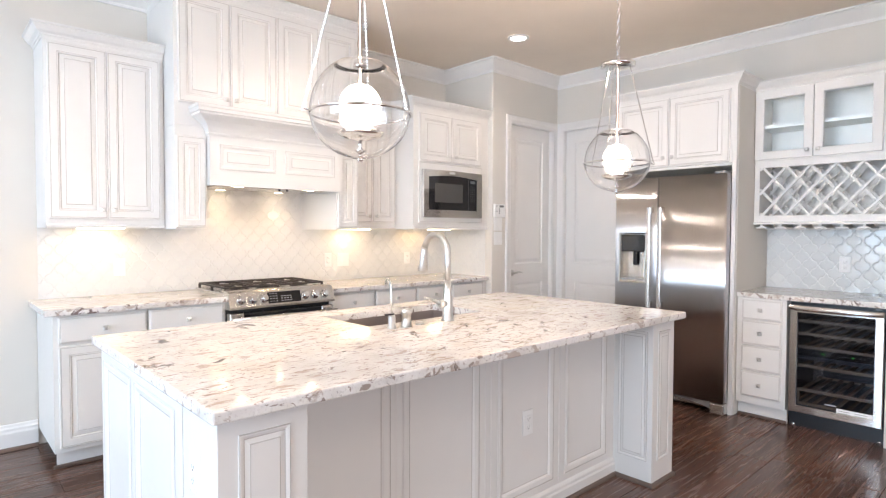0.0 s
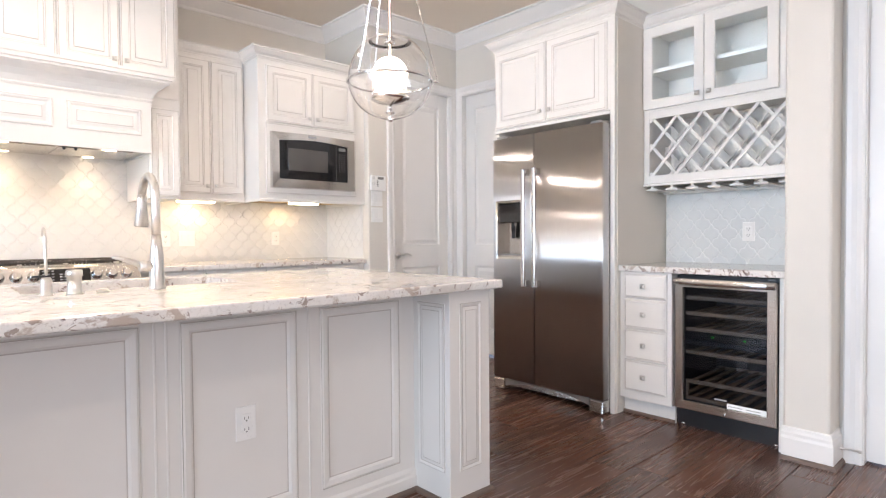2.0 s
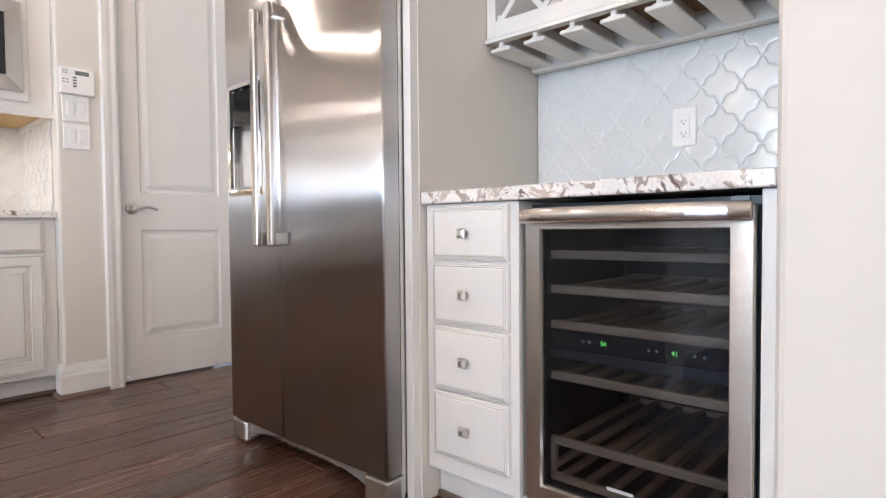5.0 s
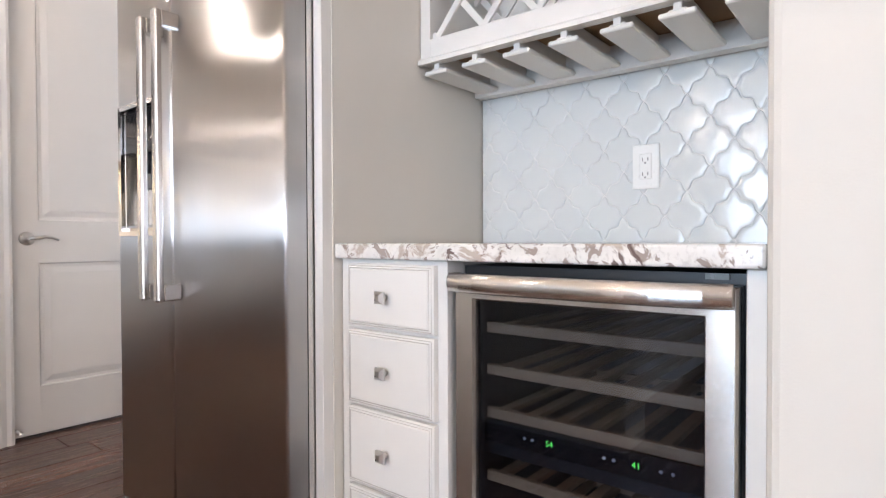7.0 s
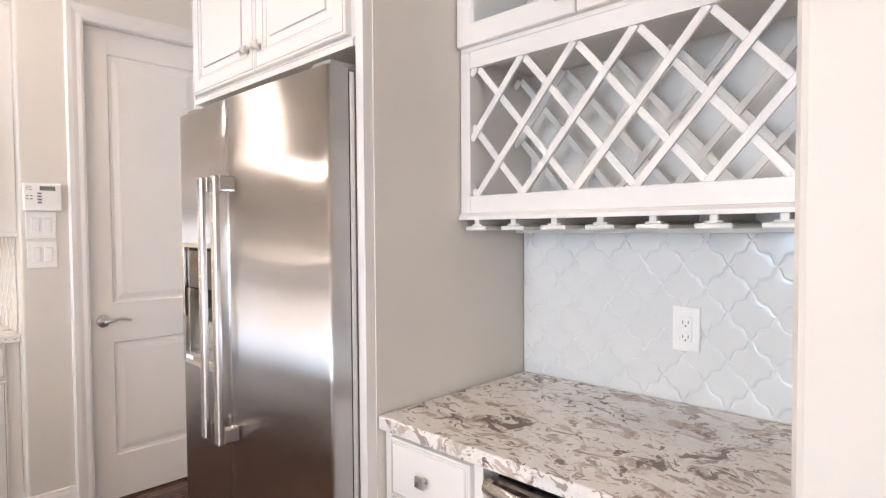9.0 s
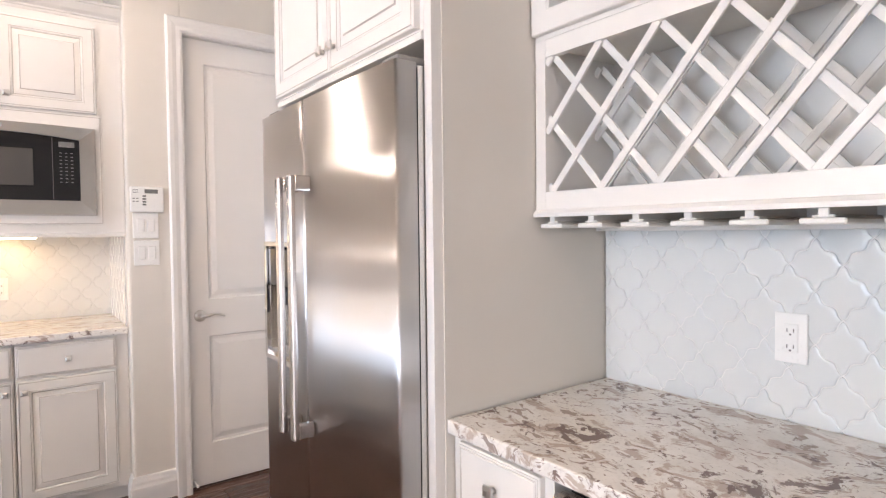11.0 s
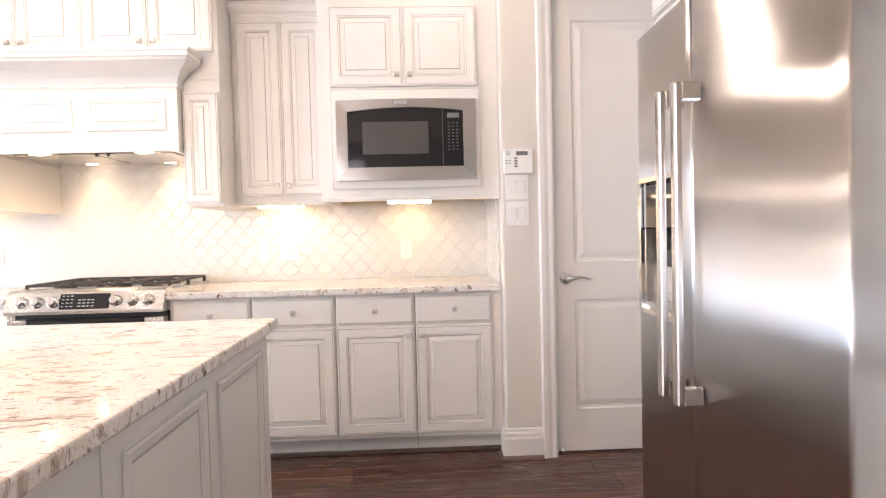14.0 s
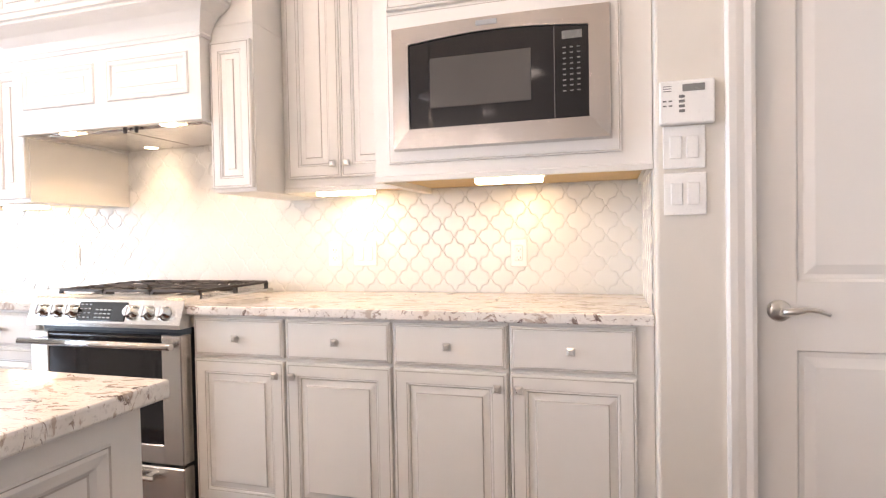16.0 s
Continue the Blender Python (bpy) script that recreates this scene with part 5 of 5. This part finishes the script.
def plate(name, m, w, h, label, kind):
    p = thing(name, m, label, "switch" if "switch" in name else "outlet")
    part(p, "plate", Shape().box(-w / 2, w / 2, -0.006, 0, -h / 2, h / 2, 0.003, 0, 2), PLASTIC)
    if kind == "outlet":
        s = Shape().box(-0.017, 0.017, -0.009, -0.005, -0.034, 0.034, 0.002)
        part(p, "receptacle", s, PLASTIC)
        s = Shape()
        for z in (-0.02, 0.018):
            s.box(-0.008, -0.006, -0.0095, -0.008, z - 0.004, z + 0.005).box(0.006, 0.008, -0.0095, -0.008, z - 0.004, z + 0.005).lathe([(0.0025, 0), (0.0025, 0.0012)], pose(0, -0.0085, z - 0.009, 90), 8)
        part(p, "slots", s, SLOT)
    else:
        k = int(kind)
        for i in range(k):
            x = (i - (k - 1) / 2) * 0.046
            s = Shape()
            s.box(x - 0.0165, x + 0.0165, -0.009, -0.005, -0.033, 0.033, 0.002)
            s.quad([(x - 0.014, -0.0095, -0.030), (x + 0.014, -0.0095, -0.030), (x + 0.014, -0.0125, 0.030), (x - 0.014, -0.0125, 0.030)])
            part(p, "rocker", s, PLASTIC)
    return p


TF = Y_RANGE - 0.0065
plate("outlet", pose(4.03, TF, 1.095), 0.072, 0.118, "white double outlet on the tiled wall", "outlet")
plate("light_switch", pose(4.185, TF, 1.095), 0.118, 0.118, "white double rocker switch on the tiled wall", "2")
plate("outlet", pose(4.915, TF, 1.090), 0.072, 0.118, "white double outlet on the tiled wall", "outlet")
plate("light_switch", pose(2.41, TF, 1.10), 0.072, 0.118, "white rocker switch on the tiled wall", "1")
plate("light_switch", pose(5.511, 3.910, 1.419), 0.117, 0.126, "white double rocker switch beside the pantry door", "2")
plate("light_switch", pose(5.513, 3.910, 1.282), 0.117, 0.125, "white double rocker switch beside the pantry door", "2")
plate("outlet", pose(X_FRIDGE - 0.0065, 1.310, 1.115, 0, 0, -90), 0.072, 0.118, "white double outlet over the wine counter", "outlet")
plate("outlet", pose(3.494, BOARD - 0.0155, 0.463), 0.072, 0.118, "white double outlet on the island front", "outlet")
plate("outlet", pose(IX0 + 0.003, 1.83, 0.692, 0, 0, -90), 0.072, 0.118, "white double outlet on the island end", "outlet")
th = thing("alarm_keypad", pose(5.518, 3.910, 1.548), "white alarm keypad with grey display on the wall", "keypad")
part(th, "case", Shape().box(-0.075, 0.075, -0.026, 0, -0.064, 0.064, 0.006, 0, 2), PLASTIC)
part(th, "display", Shape().box(-0.012, 0.048, -0.028, -0.025, 0.030, 0.050), LCD)
s = Shape()
for i in range(4):
    s.box(-0.022, -0.006, -0.0285, -0.025, 0.012 - i * 0.014, 0.020 - i * 0.014, 0.001)
for i in range(3):
    s.box(-0.065, -0.042, -0.0275, -0.025, 0.032 + i * 0.007, 0.034 + i * 0.007)
for i in range(4):
    s.box(-0.066 + (i % 2) * 0.016, -0.056 + (i % 2) * 0.016, -0.0275, -0.025, 0.002 - (i // 2) * 0.014, 0.006 - (i // 2) * 0.014)
tagged(part(th, "buttons", s, LCD), kind="stuff")

# ---------- lantern tiles ----------
PW, PH = 0.110, 0.123


def lantern_outline():
    """One lantern: an S-curve from tip to side, mirrored, so that the pieces nest."""
    q = []
    n = 12
    for i in range(n):
        u = i / n
        x, z = PW / 2 * u, PH / 2 * (1 - u)
        a = 0.0037 * math.sin(2 * math.pi * u) - 0.0033 * math.sin(4 * math.pi * u)
        nx, nz = PH, PW
        ln = math.hypot(nx, nz)
        q.append((x - a * nx / ln, z - a * nz / ln))
    right = q + [(x, -z) for x, z in [(PW / 2, 0)] + q[:0:-1]]
    left = [(0, -PH / 2)] + [(-x, z) for x, z in right[:0:-1]]
    return right + left


OUT = lantern_outline()


EDGE = {"glazed_tile": ((0.994, 0.0), (0.988, -0.0012), (0.972, -0.0021), (0.93, -0.0027), (0.70, -0.0029)),
        "glazed_tile_pale": ((0.970, 0.0), (0.968, -0.0016), (0.956, -0.0028), (0.92, -0.0034), (0.70, -0.0036))}


def tile_bm(mat):
    bm = bmesh.new()
    rings = []
    for sc, y in EDGE[mat.name]:
        rings.append([bm.verts.new((x * sc, y, z * sc)) for x, z in OUT])
    for a, b in zip(rings, rings[1:]):
        for i in range(len(a)):
            f = bm.faces.new((a[i], a[(i + 1) % len(a)], b[(i + 1) % len(a)], b[i]))
            f.smooth = True
    bm.faces.new(rings[-1]).smooth = True
    bmesh.ops.recalc_face_normals(bm, faces=bm.faces)
    return bm


def tile_field(wall, m, x0, x1, boxes, mat, phase):
    """Tiles on a plane: local x along it and z up. boxes: (x0, x1, z0, z1) areas to cover."""
    bm = tile_bm(mat)
    me = bpy.data.meshes.new("tile")
    bm.to_mesh(me)
    bm.free()
    me.materials.append(mat)
    rnd = random.Random(5)
    inv = wall.matrix_world.inverted()
    for bx0, bx1, bz0, bz1 in boxes:
        g = Shape().box(bx0, bx1, -0.003, 0.0, bz0, bz1)
        part(wall, "grout", g, GROUT, inv @ m)
        r = math.floor((bz0 - phase[1]) / (PH / 2)) - 1
        while phase[1] + r * PH / 2 < bz1 + PH / 2:
            z = phase[1] + r * PH / 2
            c = math.floor((bx0 - phase[0]) / PW) - 1
            while phase[0] + (c + (r % 2) / 2) * PW < bx1 + PW / 2:
                x = phase[0] + (c + (r % 2) / 2) * PW
                c += 1
                inside = bx0 <= x - PW / 2 and x + PW / 2 <= bx1 and bz0 <= z - PH / 2 and z + PH / 2 <= bz1
                if inside:
                    use = me
                else:
                    b2 = tile_bm(mat)
                    bmesh.ops.translate(b2, verts=b2.verts, vec=(x, 0, z))
                    for co, no in (((bx0, 0, 0), (-1, 0, 0)), ((bx1, 0, 0), (1, 0, 0)), ((0, 0, bz0), (0, 0, -1)), ((0, 0, bz1), (0, 0, 1))):
                        if b2.verts:
                            bmesh.ops.bisect_plane(b2, geom=b2.verts[:] + b2.edges[:] + b2.faces[:], plane_co=co, plane_no=no, clear_outer=True)
                    if len(b2.faces) < 3:
                        b2.free()
                        continue
                    bmesh.ops.translate(b2, verts=b2.verts, vec=(-x, 0, -z))
                    use = bpy.data.meshes.new("tile_cut")
                    b2.to_mesh(use)
                    b2.free()
                    use.materials.append(mat)
                o = new("tile", use)
                o.parent = wall
                tilt = pose(x, -0.0025, z, rnd.uniform(-1.2, 1.2), 0, rnd.uniform(-1.2, 1.2))
                o.matrix_local = inv @ m @ tilt
            r += 1


bpy.context.view_layer.update()
tile_field(range_wall, pose(0, Y_RANGE - 0.0005, 0), 0, 0, [(1.955, 2.79, 0.915, 1.385), (2.79, 3.79, 0.915, 1.66), (3.79, 5.428, 0.915, 1.385)], TILE, (5.228, 1.165))
pw = bpy.data.objects["wall_pantry"]
tile_field(pw, pose(5.4295, 4.57, 0, 0, 0, -90), 0, 0, [(0.0, 0.575, 0.915, 1.385)], TILE, (0.03, 1.165))
tile_field(fridge_wall, pose(X_FRIDGE - 0.0005, NY1, 0, 0, 0, -90), 0, 0, [(0.0, 0.909, 0.915, 1.41)], TILEN, (NY1 - 1.152, 1.167))

# ---------- floor planks ----------
PLK = 0.178
rnd = random.Random(11)
lens = [0.9, 1.2, 1.5, 1.8]
plank_me = {}
for ln in lens:
    s = Shape().box(0, ln - 0.0022, 0.0011, PLK - 0.0011, -0.012, 0.0, 0.0026)
    plank_me[ln] = s.mesh("plank", FLOORWOOD)
far = Shape()
y = 1.19 - 32 * PLK
while y < 4.4:
    x = X_W
    first = True
    while x < 6.42:
        ln = rnd.choice(lens)
        if first:
            ln, first = rnd.uniform(0.3, 1.5), False
        ln = min(ln, 6.44 - x)
        if x + ln > 1.6 and -0.4 < y < 4.2:
            key = round(ln, 3)
            if key not in plank_me:
                plank_me[key] = Shape().box(0, ln - 0.0022, 0.0011, PLK - 0.0011, -0.012, 0.0, 0.0026).mesh("plank", FLOORWOOD)
            o = new("plank", plank_me[key])
            o.parent = floor
            o.matrix_local = pose(x, y, 0)
        else:
            far.box(x, x + ln - 0.0022, y + 0.0011, y + PLK - 0.0011, -0.012, 0.0, 0.0016)
        x += ln
    y += PLK
tagged(part(floor, "far_planks", far, FLOORWOOD), kind="stuff")
